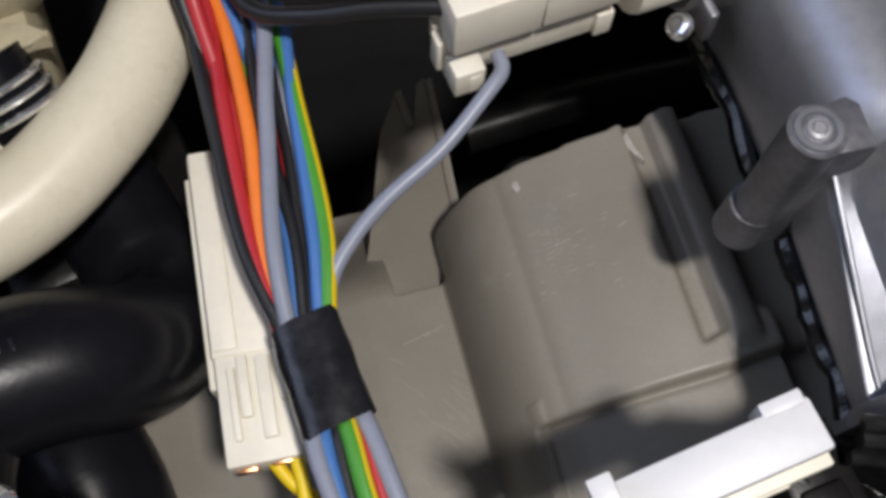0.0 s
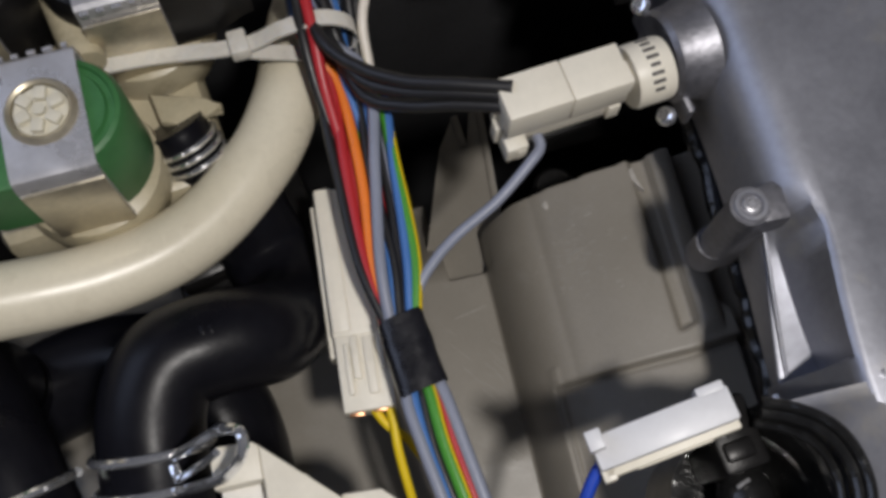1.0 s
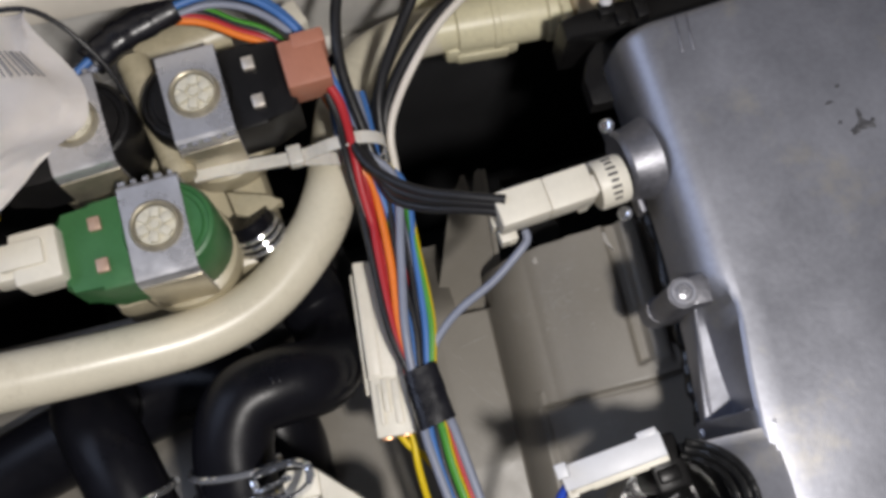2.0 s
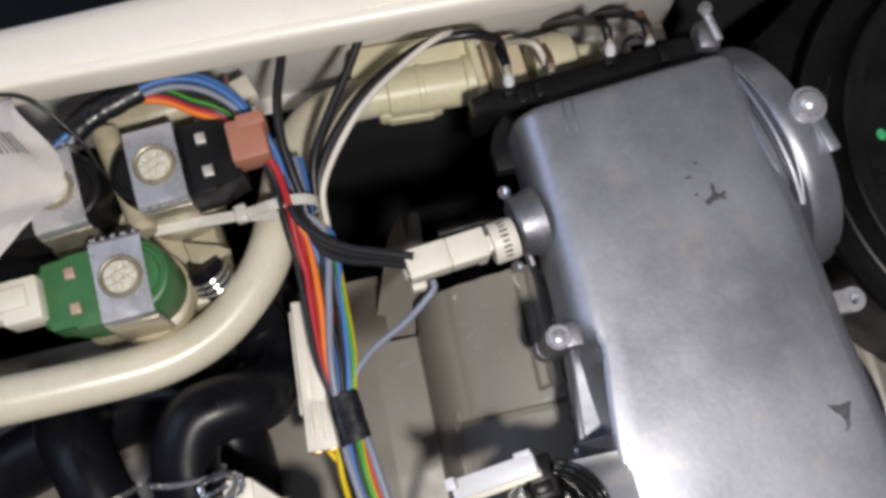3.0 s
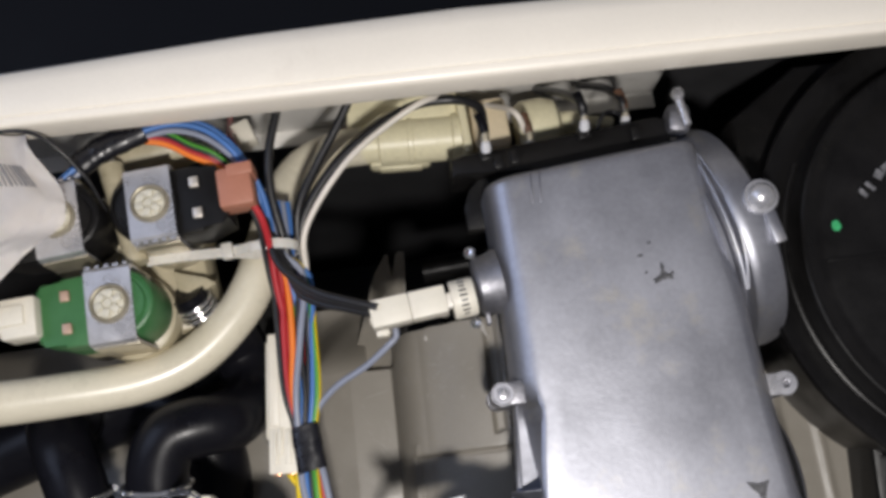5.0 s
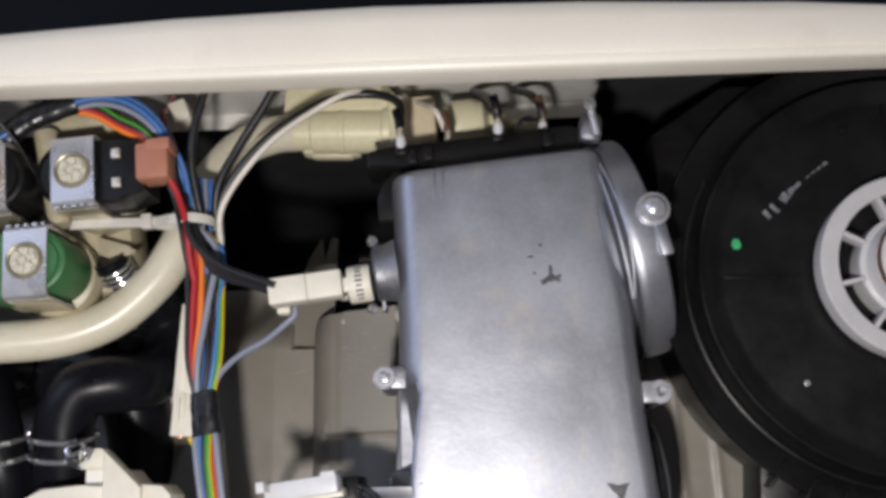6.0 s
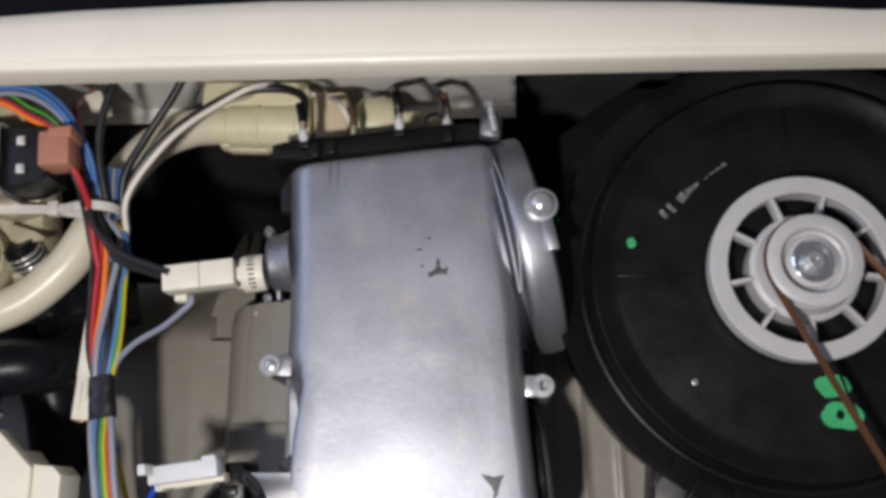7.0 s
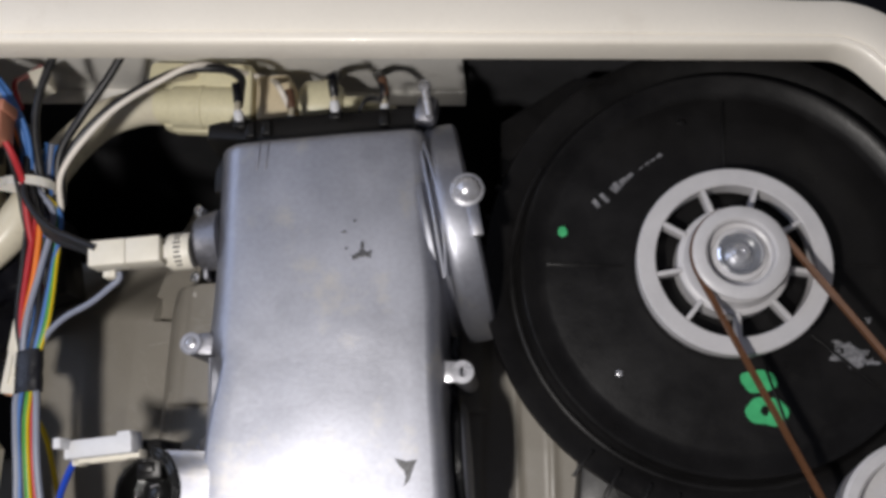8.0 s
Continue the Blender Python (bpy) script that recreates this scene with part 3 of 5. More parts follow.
part("clamp_tail", box(mesh(), (0.2125, 0.1225, 0.0228), (0.0058, 0.018, 0.004), 12, bevel=0.0010), ALU, collar)
part("hinge_ear", box(mesh(), (0.1845, 0.187, -0.004), (0.012, 0.016, 0.014), -8, bevel=0.004), ALU_DARK, collar)
hinge = part("hinge_bolt", cyl(mesh(), (0.1838, 0.197, 0.0062), (0.1868, 0.181, 0.0055), 0.0022, 0.0020, 16), ZINC, collar)
part("hinge_bolt_head", lathe(mesh(), [(0, 0.003), (0.0025, 0.003), (0.0031, 0.0018), (0.0033, 0.0), (0, 0)], (0.1838, 0.1965, 0.007), (0, 0.3, 1), 20), ZINC, hinge)

# end flange of the heater with its terminals
bm = prism(mesh(), [(0.0690, 0.1700), (0.0690, 0.1795), (0.0760, 0.1815), (0.1750, 0.1905), (0.1800, 0.1880), (0.1800, 0.1730), (0.1300, 0.1690)], -0.030, -0.0035, bevel=0.002)
part("end_gasket", bm, BLACK, duct, "black gasket frame at the duct's end")
for x, y in ((0.0925, 0.1755), (0.101, 0.177), (0.1625, 0.1825)):
    part("gasket_clip", box(mesh(), (x, y, -0.0025), (0.005, 0.008, 0.004), 4, bevel=0.0008), BLACK, duct)


def terminal(x, y, z, dark):
    t = thing("heater_terminal", "white ceramic heater terminal with a wire crimp", "terminal", (x, y - 0.004, z - 0.014), "heater terminals")
    part("boot", box(mesh(), (x, y - 0.005, z - 0.009), (0.0065, 0.0060, 0.0120), 4, bevel=0.0010), BLACK, t)
    part("ceramic_bead", lathe(mesh(), [(0, -0.004), (0.0024, -0.004), (0.0027, -0.002), (0.0022, 0.001), (0, 0.002)], (x, y - 0.001, z), (0, 0.8, 1), 18), WHITE, t)
    part("crimp", tube(mesh(), [(x, y, z + 0.001), (x, y + 0.005, z + 0.002)], 0.0018, 10, 4), BRASSY, t)
    part("sleeve", tube(mesh(), [(x, y + 0.004, z + 0.0015), (x - 0.0005, y + 0.008, z + 0.002), (x - 0.002, y + 0.014, z + 0.0015)], 0.0024, 12, 5), BROWN_SLEEVE if not dark else RUBBER, t)
    return t


for x, y, z, dark in ((0.087, 0.184, 0.004, 1), (0.111, 0.188, -0.013, 0), (0.137, 0.190, 0.003, 1), (0.161, 0.195, -0.012, 0)):
    terminal(x, y, z, dark)

# ---- temperature sensor on the duct's side ----
SX = Vector((0.992, 0.125, 0.0)).normalized()
sensor = thing("temperature_sensor", "round metal sensor flange with a printed ivory sleeve", "sensor", (0.08, 0.113, 0.0))
FC = Vector((0.0795, 0.1135, 0.003))
part("flange", lathe(mesh(), [(0, -0.006), (0.0125, -0.006), (0.0138, -0.0045), (0.0142, 0.0), (0.0160, 0.006), (0, 0.008)], FC, SX, 36), ALU_DARK, sensor)
bm = box(mesh(), (0.0760, 0.1130, -0.0015), (0.0022, 0.037, 0.009), 7, bevel=0.0008)
part("mounting_plate", bm, ALU_DARK, sensor, "shiny thin mounting plate")
for c in ((0.0728, 0.1290, 0.0055), (0.0722, 0.0963, -0.0010)):
    screw("screw", c, (-0.7, 0, 0.7), 0.0029, 0.0022, parent=sensor, mat=CHROME)
sleeve_part = part("sleeve", lathe(mesh(), [(0.0055, 0), (0.0088, 0), (0.0092, 0.0010), (0.0092, 0.0100), (0.0088, 0.0112), (0.0055, 0.0112)], (0.0612, 0.1065, 0.0075), SX, 32), IVORY, sensor, "ivory sleeve with worn print")
bm = mesh()
for k in range(8):
    a = radians(150 - k * 15)
    side = Vector((-SX.y, SX.x, 0))
    c = Vector((0.0668, 0.1072, 0.0075)) + side * 0.0092 * math.cos(a) + Vector((0, 0, 0.0092 * math.sin(a)))
    m = Matrix.Translation(c) @ Matrix(((*(SX), ), (*(side * -math.sin(a) + Vector((0, 0, math.cos(a)))), ), (*(side * math.cos(a) + Vector((0, 0, math.sin(a)))), ))).transposed().to_4x4()
    part("print_bar", box(mesh(), c, (1, 1, 1), m=m @ Matrix.Diagonal((0.0036 if k % 3 else 0.0028, 0.0010, 0.0003, 1))), INK_DARK, sleeve_part, smooth=False)
part("sensor_core", box(mesh(), (0.0605, 0.1065, 0.0085), (0.008, 0.0070, 0.007), 7, bevel=0.0008), PANEL, sensor)

RS = 6.5
plug = thing("sensor_plug", "ivory plastic two-part plug on the sensor leads", "connector", (0.041, 0.105, 0.008))
part("housing", box(mesh(), (0.0325, 0.1036, 0.0140), (0.0185, 0.0128, 0.0125), RS, bevel=0.0007), IVORY, plug)
part("housing", box(mesh(), (0.0502, 0.1056, 0.0140), (0.0170, 0.0128, 0.0120), RS, bevel=0.0007), IVORY, plug)
part("latch_body", box(mesh(), (0.0390, 0.0972, 0.0075), (0.0330, 0.0050, 0.0085), RS, bevel=0.0006), IVORY, plug)
for c, d in (((0.0248, 0.0925, 0.0065), (0.0065, 0.0080, 0.0075)), ((0.0225, 0.0962, 0.0090), (0.0060, 0.0040, 0.0090)), ((0.0262, 0.0898, 0.0060), (0.0030, 0.0030, 0.0055)), ((0.0215, 0.0990, 0.0120), (0.0035, 0.0030, 0.0050)), ((0.0550, 0.0975, 0.0070), (0.0040, 0.0050, 0.0070))):
    part("latch", box(mesh(), c, d, RS, bevel=0.0006), IVORY, plug)
for k in range(4):
    part("latch_tooth", box(mesh(), (0.032 + 0.006 * k, 0.0952 + 0.0007 * k, 0.0112), (0.0040, 0.0018, 0.0020), RS, bevel=0.0003), IVORY, plug)

for ob in plug.children:
    ob.data.transform(Matrix.Translation((0.0, 0.0, -0.002) if ob.name.startswith("housing") else (0.0025, 0.0065, -0.0095)))

# ---- wires ----


def wire(name, colour, pts, r, label, stripe=None, group="", n=12, steps=8):
    bm = tube(mesh(), pts, r, n, steps, stripe=4 if stripe else 0)
    ob = part(name, bm, WIRES[colour], more=[WIRES[stripe]] if stripe else [])
    return tagged(ob, label, "wire", group)


wire("grey_wire", "grey", [(0.0335, 0.0975, 0.002), (0.0335, 0.0940, 0.0015), (0.0300, 0.0905, 0.0010), (0.0185, 0.0825, -0.003), (0.0060, 0.0765, -0.0065), (-0.002, 0.0712, -0.0095), (-0.008, 0.0645, -0.0120), (-0.0105, 0.054, -0.013)], 0.00155,
     "grey wire running from the ivory plug into the loom")
for k, (dx, dz) in enumerate(((0, 0), (0.001, -0.0055), (-0.002, 0.004))):
    wire("black_cable", "black", [(-0.030 + dx, 0.178, -0.004 + dz), (-0.024, 0.160, -0.001 + dz), (-0.0175 + dx, 0.139 + dx, 0.003 + dz), (-0.011, 0.1235 + dz * 0.4, 0.005 + dz), (0.000, 0.1150 + dz * 0.4, 0.009 + dz * 0.8),
                                   (0.012, 0.1100 + dz * 0.3, 0.013 + dz * 0.7), (0.027, 0.1045 + dz * 0.3, 0.0155 + dz * 0.6)], 0.0019, "black cable curving from the loom into the ivory plug", group="black cables")

# loom: offsets across at four stations above the tape, then below it
LOOM = [("black", 328, 377, 424, 492, 0.0014, 0.0014, None), ("white", 356, 400, 446, 496, -0.0008, 0.0013, None), ("red", 365, 402, 440, 492, 0.0008, 0.0016, None),
        ("red", 384, 420, 458, 503, -0.0018, 0.0014, None), ("orange", 386, 444, 462, 500, 0.0006, 0.0016, None), ("green", 405, 462, 498, 518, -0.0020, 0.0012, "yellow"),
        ("black", 432, 472, 522, 541, -0.0002, 0.0015, None), ("blue", 452, 476, 511, 528, -0.0006, 0.0014, None), ("grey", 476, 486, 484, 509, 0.0030, 0.0017, None),
        ("grey", 492, 522, 546, 562, -0.0012, 0.0013, None), ("blue", 502, 541, 561, 574, 0.0010, 0.0014, None), ("black", 444, 512, 536, 552, -0.0008, 0.0013, None),
        ("red", 446, 504, 521, 530, -0.0026, 0.0009, None), ("green", 490, 548, 584, 592, 0.0006, 0.0018, "yellow"), ("blue", 470, 505, 550, 568, -0.0035, 0.0013, None)]
TIE_X, TIE_Y = -0.0215, 0.1435
for k, (colour, a, b, c, d, dz, r, stripe) in enumerate(LOOM):
    q = 0.000099
    ang = k * 2.4
    rad = 0.0011 * math.sqrt(k)
    pts = [(TIE_X - 0.002 + rad * math.cos(ang) * 0.8, 0.165, 0.000 + rad * math.sin(ang)), (TIE_X + rad * math.cos(ang), TIE_Y, -0.002 + rad * math.sin(ang)),
           (-0.0160 + (a - 400) * q, 0.1290, -0.008 + dz * 1.2), (-0.0170 + (b - 440) * q, 0.1010, -0.010 + dz), (-0.0150 + (c - 500) * q, 0.0750, -0.011 + dz),
           (-0.0142 + (d - 545) * q * 0.92, 0.0580, -0.0125 + dz * 0.6), (-0.0135 + (d - 545) * q * 0.85, 0.0500, -0.0130 + dz * 0.5)]
    name = ("green_yellow" if stripe else colour) + "_wire"
    wire(name, colour, pts, r, ("green and yellow striped" if stripe else colour) + " insulated wire in the taped loom", stripe, "wires of the loom")
BELOW = [("grey", 560, 604, 0.0012, 0.0017, None), ("blue", 580, 617, 0.0006, 0.0015, None), ("red", 592, 630, -0.001, 0.0010, None), ("black", 604, 634, 0.0002, 0.0014, None),
         ("green", 627, 662, 0.0018, 0.0018, "yellow"), ("red", 650, 688, 0.0006, 0.0013, None), ("grey", 664, 712, 0.0010, 0.0018, None), ("black", 655, 700, -0.0022, 0.0014, None)]
for k, (colour, a, b, dz, r, stripe) in enumerate(BELOW):
    q = 0.000099
    x0, x1 = -0.0132 + (a - 605) * q, -0.0118 + (b - 648) * q
    pts = [(x0 * 0.6 - 0.0053, 0.044, -0.0130 + dz * 0.5), (x0, 0.0350, -0.0125 + dz), (x1, 0.0215, -0.0125 + dz), (x1 + 0.003, 0.000, -0.014 + dz), (x1 + 0.006 + 0.0005 * k, -0.04, -0.022 + dz),
           (x1 + 0.008, -0.12, -0.06 + dz), (x1 + 0.01, -0.25, -0.105 + dz)]
    name = ("green_yellow" if stripe else colour) + "_wire"
    wire(name, colour, pts, r, ("green and yellow striped" if stripe else colour) + " insulated wire leaving the tape", stripe, "wires of the loom")
bm = mesh()


def sleeve(u, v):
    a = 2 * math.pi * v
    y = 0.0585 - 0.0225 * u
    w = 0.0066 + 0.0004 * u
    cx = -0.0147 + 0.0022 * u
    rr = 1 + 0.06 * noise.noise(Vector((u * 4, math.cos(a) * 2, math.sin(a) * 2)))
    cs, sn = math.cos(a), math.sin(a)
    return Vector((cx + w * rr * math.copysign(abs(cs) ** 0.75, cs), y + 0.0016 * cs + 0.001 * u, -0.0128 + 0.0042 * rr * math.copysign(abs(sn) ** 0.8, sn)))


grid(bm, sleeve, 14, 36)
bmesh.ops.remove_doubles(bm, verts=bm.verts, dist=0.00005)
tagged(part("tape_wrap", bm, TAPE), "black insulating tape wrapped round the loom", "tape")

# cable tie from the valves to the loom
tie = thing("cable_tie", "translucent nylon cable tie holding loom and valve", "cable tie", (-0.045, 0.1435, -0.002))
bm = mesh()
line = spline([(-0.0800, 0.1420, 0.0060), (-0.066, 0.1430, 0.004), (-0.0425, 0.1440, -0.0005), (-0.030, 0.1440, 0.0045), (-0.0185, 0.1440, 0.0065), (-0.0105, 0.1435, 0.002), (-0.0095, 0.143, -0.006), (-0.018, 0.143, -0.0115),
               (-0.032, 0.1435, -0.0075), (-0.0425, 0.144, -0.003)], 8)
edge = [[bm.verts.new(c + Vector((0, s * 0.0024, h))) for s, h in ((-1, 0), (1, 0), (1, 0.0011), (-1, 0.0011))] for c in line]
for p, q in zip(edge, edge[1:]):
    for k in range(4):
        bm.faces.new((p[k], p[(k + 1) % 4], q[(k + 1) % 4], q[k]))
part("strap", bm, NYLON, tie)
part("head", box(mesh(), (-0.0430, 0.1442, 0.0005), (0.0056, 0.0078, 0.0055), 5, bevel=0.0009), NYLON, tie)

# white two-part plug lying under the loom
wp = thing("loom_plug", "ivory two-part plug with copper contacts below the loom", "connector", (-0.027, 0.07, -0.035))
part("upper_housing", box(mesh(), (-0.0262, 0.0825, -0.0300), (0.0135, 0.0460, 0.0110), -3.5, bevel=0.0006), IVORY, wp)
part("upper_cap", box(mesh(), (-0.0300, 0.0835, -0.0255), (0.0052, 0.0450, 0.0030), -3.5, bevel=0.0005), IVORY, wp)
part("latch_strip", box(mesh(), (-0.0338, 0.0790, -0.0335), (0.0022, 0.0480, 0.0080), -3.5, bevel=0.0004), IVORY, wp)
part("lower_housing", box(mesh(), (-0.0272, 0.0490, -0.0300), (0.0150, 0.0230, 0.0100), -3.5, bevel=0.0006), IVORY, wp)
for x, y, l, w in ((-0.0315, 0.0500, 0.015, 0.0016), (-0.0290, 0.0530, 0.0125, 0.0022), (-0.0252, 0.0500, 0.0165, 0.0028), (-0.0215, 0.0540, 0.0110, 0.0016)):
    part("latch_rib", box(mesh(), (x, y, -0.0246), (w, l, 0.0016), -3.5, bevel=0.0004), IVORY, wp)
for x in (-0.0318, -0.0250):
    part("contact", box(mesh(), (x, 0.0376, -0.0285), (0.0042, 0.0014, 0.0028), -3.5, bevel=0.0003), COPPER, wp)
for ob in wp.children:
    ob.data.transform(Matrix.Translation((0, 0, -0.0015)))
wire("yellow_wire", "yellow", [(-0.0225, 0.0385, -0.030), (-0.0222, 0.0330, -0.0305), (-0.0225, 0.0240, -0.033), (-0.0210, 0.0050, -0.042), (-0.016, -0.04, -0.07)], 0.0014, "yellow wire hanging from the ivory plug", group="yellow wires")
wire("yellow_wire", "yellow", [(-0.0270, 0.0385, -0.031), (-0.0240, 0.0330, -0.033), (-0.0180, 0.0260, -0.036), (-0.0130, 0.0100, -0.045), (-0.010, -0.04, -0.075)], 0.0014, "yellow wire hanging from the ivory plug", group="yellow wires")

# second plug with its blue lead
R2 = 7.0
p2 = thing("motor_plug", "white plastic plug with a blue lead", "connector", (0.043, 0.009, 0.004))
part("housing", box(mesh(), (0.0425, 0.0105, 0.0085), (0.0355, 0.0085, 0.0100), R2, bevel=0.0007), WHITE, p2)
for c, d in (((0.0435, 0.0064, 0.0030), (0.0350, 0.0040, 0.0080)), ((0.0270, 0.0046, 0.0030), (0.0035, 0.0060, 0.0080)), ((0.0440, 0.0046, 0.0046), (0.0200, 0.0012, 0.0016))):
    part("latch_body", box(mesh(), c, d, R2, bevel=0.0005), IVORY, p2)
for c, d in (((0.0555, 0.0165, 0.0085), (0.0070, 0.0030, 0.0100)), ((0.0258, 0.0112, 0.0085), (0.0040, 0.0050, 0.0085)), ):
    part("tab", box(mesh(), c, d, R2, bevel=0.0005), WHITE, p2)
for ob in p2.children:
    tilt = Matrix.Translation((0.0425, 0.0, 0.0045)) @ Matrix.Rotation(radians(-11), 4, "Y") @ Matrix.Translation((-0.0425, 0.0, 0.0))
    ob.data.transform(ob.matrix_world.inverted() @ tilt @ ob.matrix_world)
wire("blue_wire", "deep_blue", [(0.0290, 0.0070, 0.0050), (0.0245, 0.0050, 0.0030), (0.0190, -0.0030, -0.001), (0.0120, -0.018, -0.010), (0.004, -0.05, -0.03), (0.0, -0.11, -0.07)], 0.0017, "deep blue wire from the white plug")
for k, c in enumerate(("red", "black")):
    wire(c + "_wire", c, [(0.0565, 0.0095 - 0.003 * k, 0.0045), (0.0588, 0.0080 - 0.003 * k, 0.0040), (0.0602, 0.0050 - 0.003 * k, 0.0000), (0.0610, 0.0010 - 0.003 * k, -0.008)], 0.0012, c + " lead behind the white plug")

# black fittings under the duct's corner
sock = thing("hose_socket", "glossy black rubber socket beside the aluminium duct", "socket", (SOCKET[0], SOCKET[1], -0.02))
for r, z, w in ((0.0220, 0.0218, 0.0014), (0.0198, 0.0200, 0.0016), (0.0178, 0.0150, 0.0013)):
    pts = [(SOCKET[0] + r * math.cos(radians(d)), SOCKET[1] + r * math.sin(radians(d)), z - 0.006 * float(step(30, 75, abs(d + 5)))) for d in range(-95, 76, 10)]
    part("rim", tube(mesh(), pts, w, 10, 3), SEALANT, sock)
part("cup", lathe(mesh(), [(0, -0.021), (0.015, -0.021), (0.0165, -0.019), (0.0172, -0.004), (0.0182, -0.004), (0.0182, -0.035), (0, -0.035)], (SOCKET[0], SOCKET[1], 0), n=40), SEALANT, sock)
bm = mesh()
arcs = [[bm.verts.new((SOCKET[0] + r * math.cos(radians(d)), SOCKET[1] + r * math.sin(radians(d)), z - (0.006 * float(step(30, 75, abs(d + 5))) if z > 0 else 0))) for r, z in ((0.0172, -0.02), (0.0176, 0.0140), (0.0196, 0.0190), (0.0220, 0.0205), (0.0224, -0.02))] for d in range(-95, 76, 10)]
for p, q in zip(arcs, arcs[1:]):
    for k in range(4):
        bm.faces.new((p[k], p[k + 1], q[k + 1], q[k]))
part("collar", bm, SEALANT, sock)
bm = box(mesh(), (0.0605, 0.0060, -0.0095), (0.0125, 0.0190, 0.0300), 6, bevel=0.0016)
box(bm, (0.0600, 0.0020, 0.0050), (0.0080, 0.0050, 0.0040), 6, bevel=0.0010)
tagged(part("cable_clamp", bm, BLACK), "black plastic cable clamp beside the white plug", "clamp")
bm = tube(mesh(), [(0.0640, 0.0000, -0.012), (0.0630, -0.0120, -0.010), (0.0640, -0.0300, -0.014), (0.067, -0.06, -0.03)], 0.0075, 14, 8, wobble=0.25)
tagged(part("wrapped_cable", bm, SEALANT), "black film-wrapped cable with worn print", "cable")
bm = mesh()
for k in range(5):
    box(bm, (0.0615 + 0.0004 * k, -0.006 - 0.0028 * k, -0.0036 - 0.0002 * k), (0.0040, 0.0009, 0.0006), 20 + 6 * (k % 3))
tagged(part("print_marks", bm, SMEAR, smooth=False), "pale worn print on the black wrapped cable", "print")
screw("flange_screw", (0.0800, 0.0130, -0.0100), (-0.5, 0, 1), 0.0016, 0.0012)
tagged(bpy.data.objects["flange_screw"], "zinc screw at the duct's foot", "screw")

# ---- inlet valves ----


def valve(name, label, c, rz, ztop, coil_mat, towards, pin_mat, plug_mat, plug_name, seed):
    """A solenoid valve: coil with moulded terminal block, folded steel bracket, ribbed core end, pins and a plug; towards: +1 or -1 along its own x."""
    v = thing(name, label, "solenoid valve", (c[0], c[1], ztop - 0.045), "inlet valves")
    f = Matrix.Translation((c[0], c[1], ztop)) @ Matrix.Rotation(radians(rz), 4, "Z")

    def put(pname, bm, mat, plabel="", smooth=True):
        bmesh.ops.transform(bm, matrix=f, verts=bm.verts)
        return part(pname, bm, mat, v, plabel, smooth)

    put("coil", lathe(mesh(), [(0, -0.034), (0.0155, -0.034), (0.0163, -0.032), (0.0163, -0.005), (0.0152, -0.0025), (0.0140, -0.002), (0.0135, -0.0032), (0.0120, -0.0032), (0.0115, -0.002), (0, -0.002)],
                      (0.0035 * -towards, 0, 0), n=40), coil_mat)
    bm = prism(mesh(), [(0.0, -0.0165), (0.0, 0.0165), (0.022 * towards, 0.0160), (0.031 * towards, 0.0125), (0.034 * towards, 0.0120), (0.034 * towards, -0.0120), (0.031 * towards, -0.0125), (0.022 * towards, -0.0160)],
               -0.028, -0.0045, bevel=0.0015)
    put("terminal_block", bm, coil_mat)
    for y in (-0.0075, 0.0075):
        put("pin", box(mesh(), (0.0205 * towards, y, -0.0036), (0.0042, 0.0048, 0.0022), 0, bevel=0.0004), pin_mat)
    # bracket folded down at both ends
    bm = mesh()
    w = 0.0105
    prof = [(-0.0178, -0.036), (-0.0182, -0.0035), (-0.0172, -0.0008), (-0.0155, 0.0), (0.0155, 0.0), (0.0168, -0.0010), (0.0174, -0.004), (0.0176, -0.036)]
    rows = [[bm.verts.new((s * w, y, z + h)) for y, z in prof] for s, h in ((-1, 0), (1, 0))]
    low = [[bm.verts.new((s * w, y * 0.94, z - 0.0013)) for y, z in prof] for s in (-1, 1)]
    for k in range(len(prof) - 1):
        bm.faces.new((rows[0][k], rows[1][k], rows[1][k + 1], rows[0][k + 1]))
        bm.faces.new((low[0][k], low[1][k], low[1][k + 1], low[0][k + 1]))
        for s in (0, 1):
            bm.faces.new((rows[s][k], rows[s][k + 1], low[s][k + 1], low[s][k]))
    for k in (0, -1):
        bm.faces.new((rows[0][k], rows[1][k], low[1][k], low[0][k]))
    put("bracket", bm, ZINC)
    # the folds get a second metal colour that paints in their brassy reflection
    for s0 in (-1, 1):
        put("bracket_flap", box(mesh(), (0, 0.0184 * s0, -0.021), (0.0209, 0.0008, 0.030), 0, bevel=0.0002), BRASSY, "yellowish folded bracket flap with a painted-in brassy reflection")
    bm = mesh()
    rnd = random.Random(seed)
    for k in range(5):
        box(bm, (-0.0085 + 0.0042 * k, 0.0178, -0.0014 - 0.0004 * rnd.random()), (0.0014 + 0.0014 * rnd.random(), 0.0012, 0.0016))
    put("torn_edge", bm, ZINC, smooth=False)
    put("core_rim", lathe(mesh(), [(0.0072, 0.0), (0.0072, 0.0014), (0.0080, 0.0020), (0.0088, 0.0012), (0.0092, 0.0)], (0, 0, 0), n=36), BRASSY)
    core = put("core_end", lathe(mesh(), [(0, 0.0006), (0.0066, 0.0006), (0.0070, 0.0002), (0.0070, -0.001), (0, -0.001)], (0, 0, 0), n=28), CORE, "pale ribbed core end")
    bm = mesh()
    for k in range(6):
        a = math.pi / 3 * k + 0.3
        box(bm, (0.0044 * math.cos(a), 0.0044 * math.sin(a), 0.0012), (0.0036, 0.0030, 0.0024), math.degrees(a), bevel=0.0004)
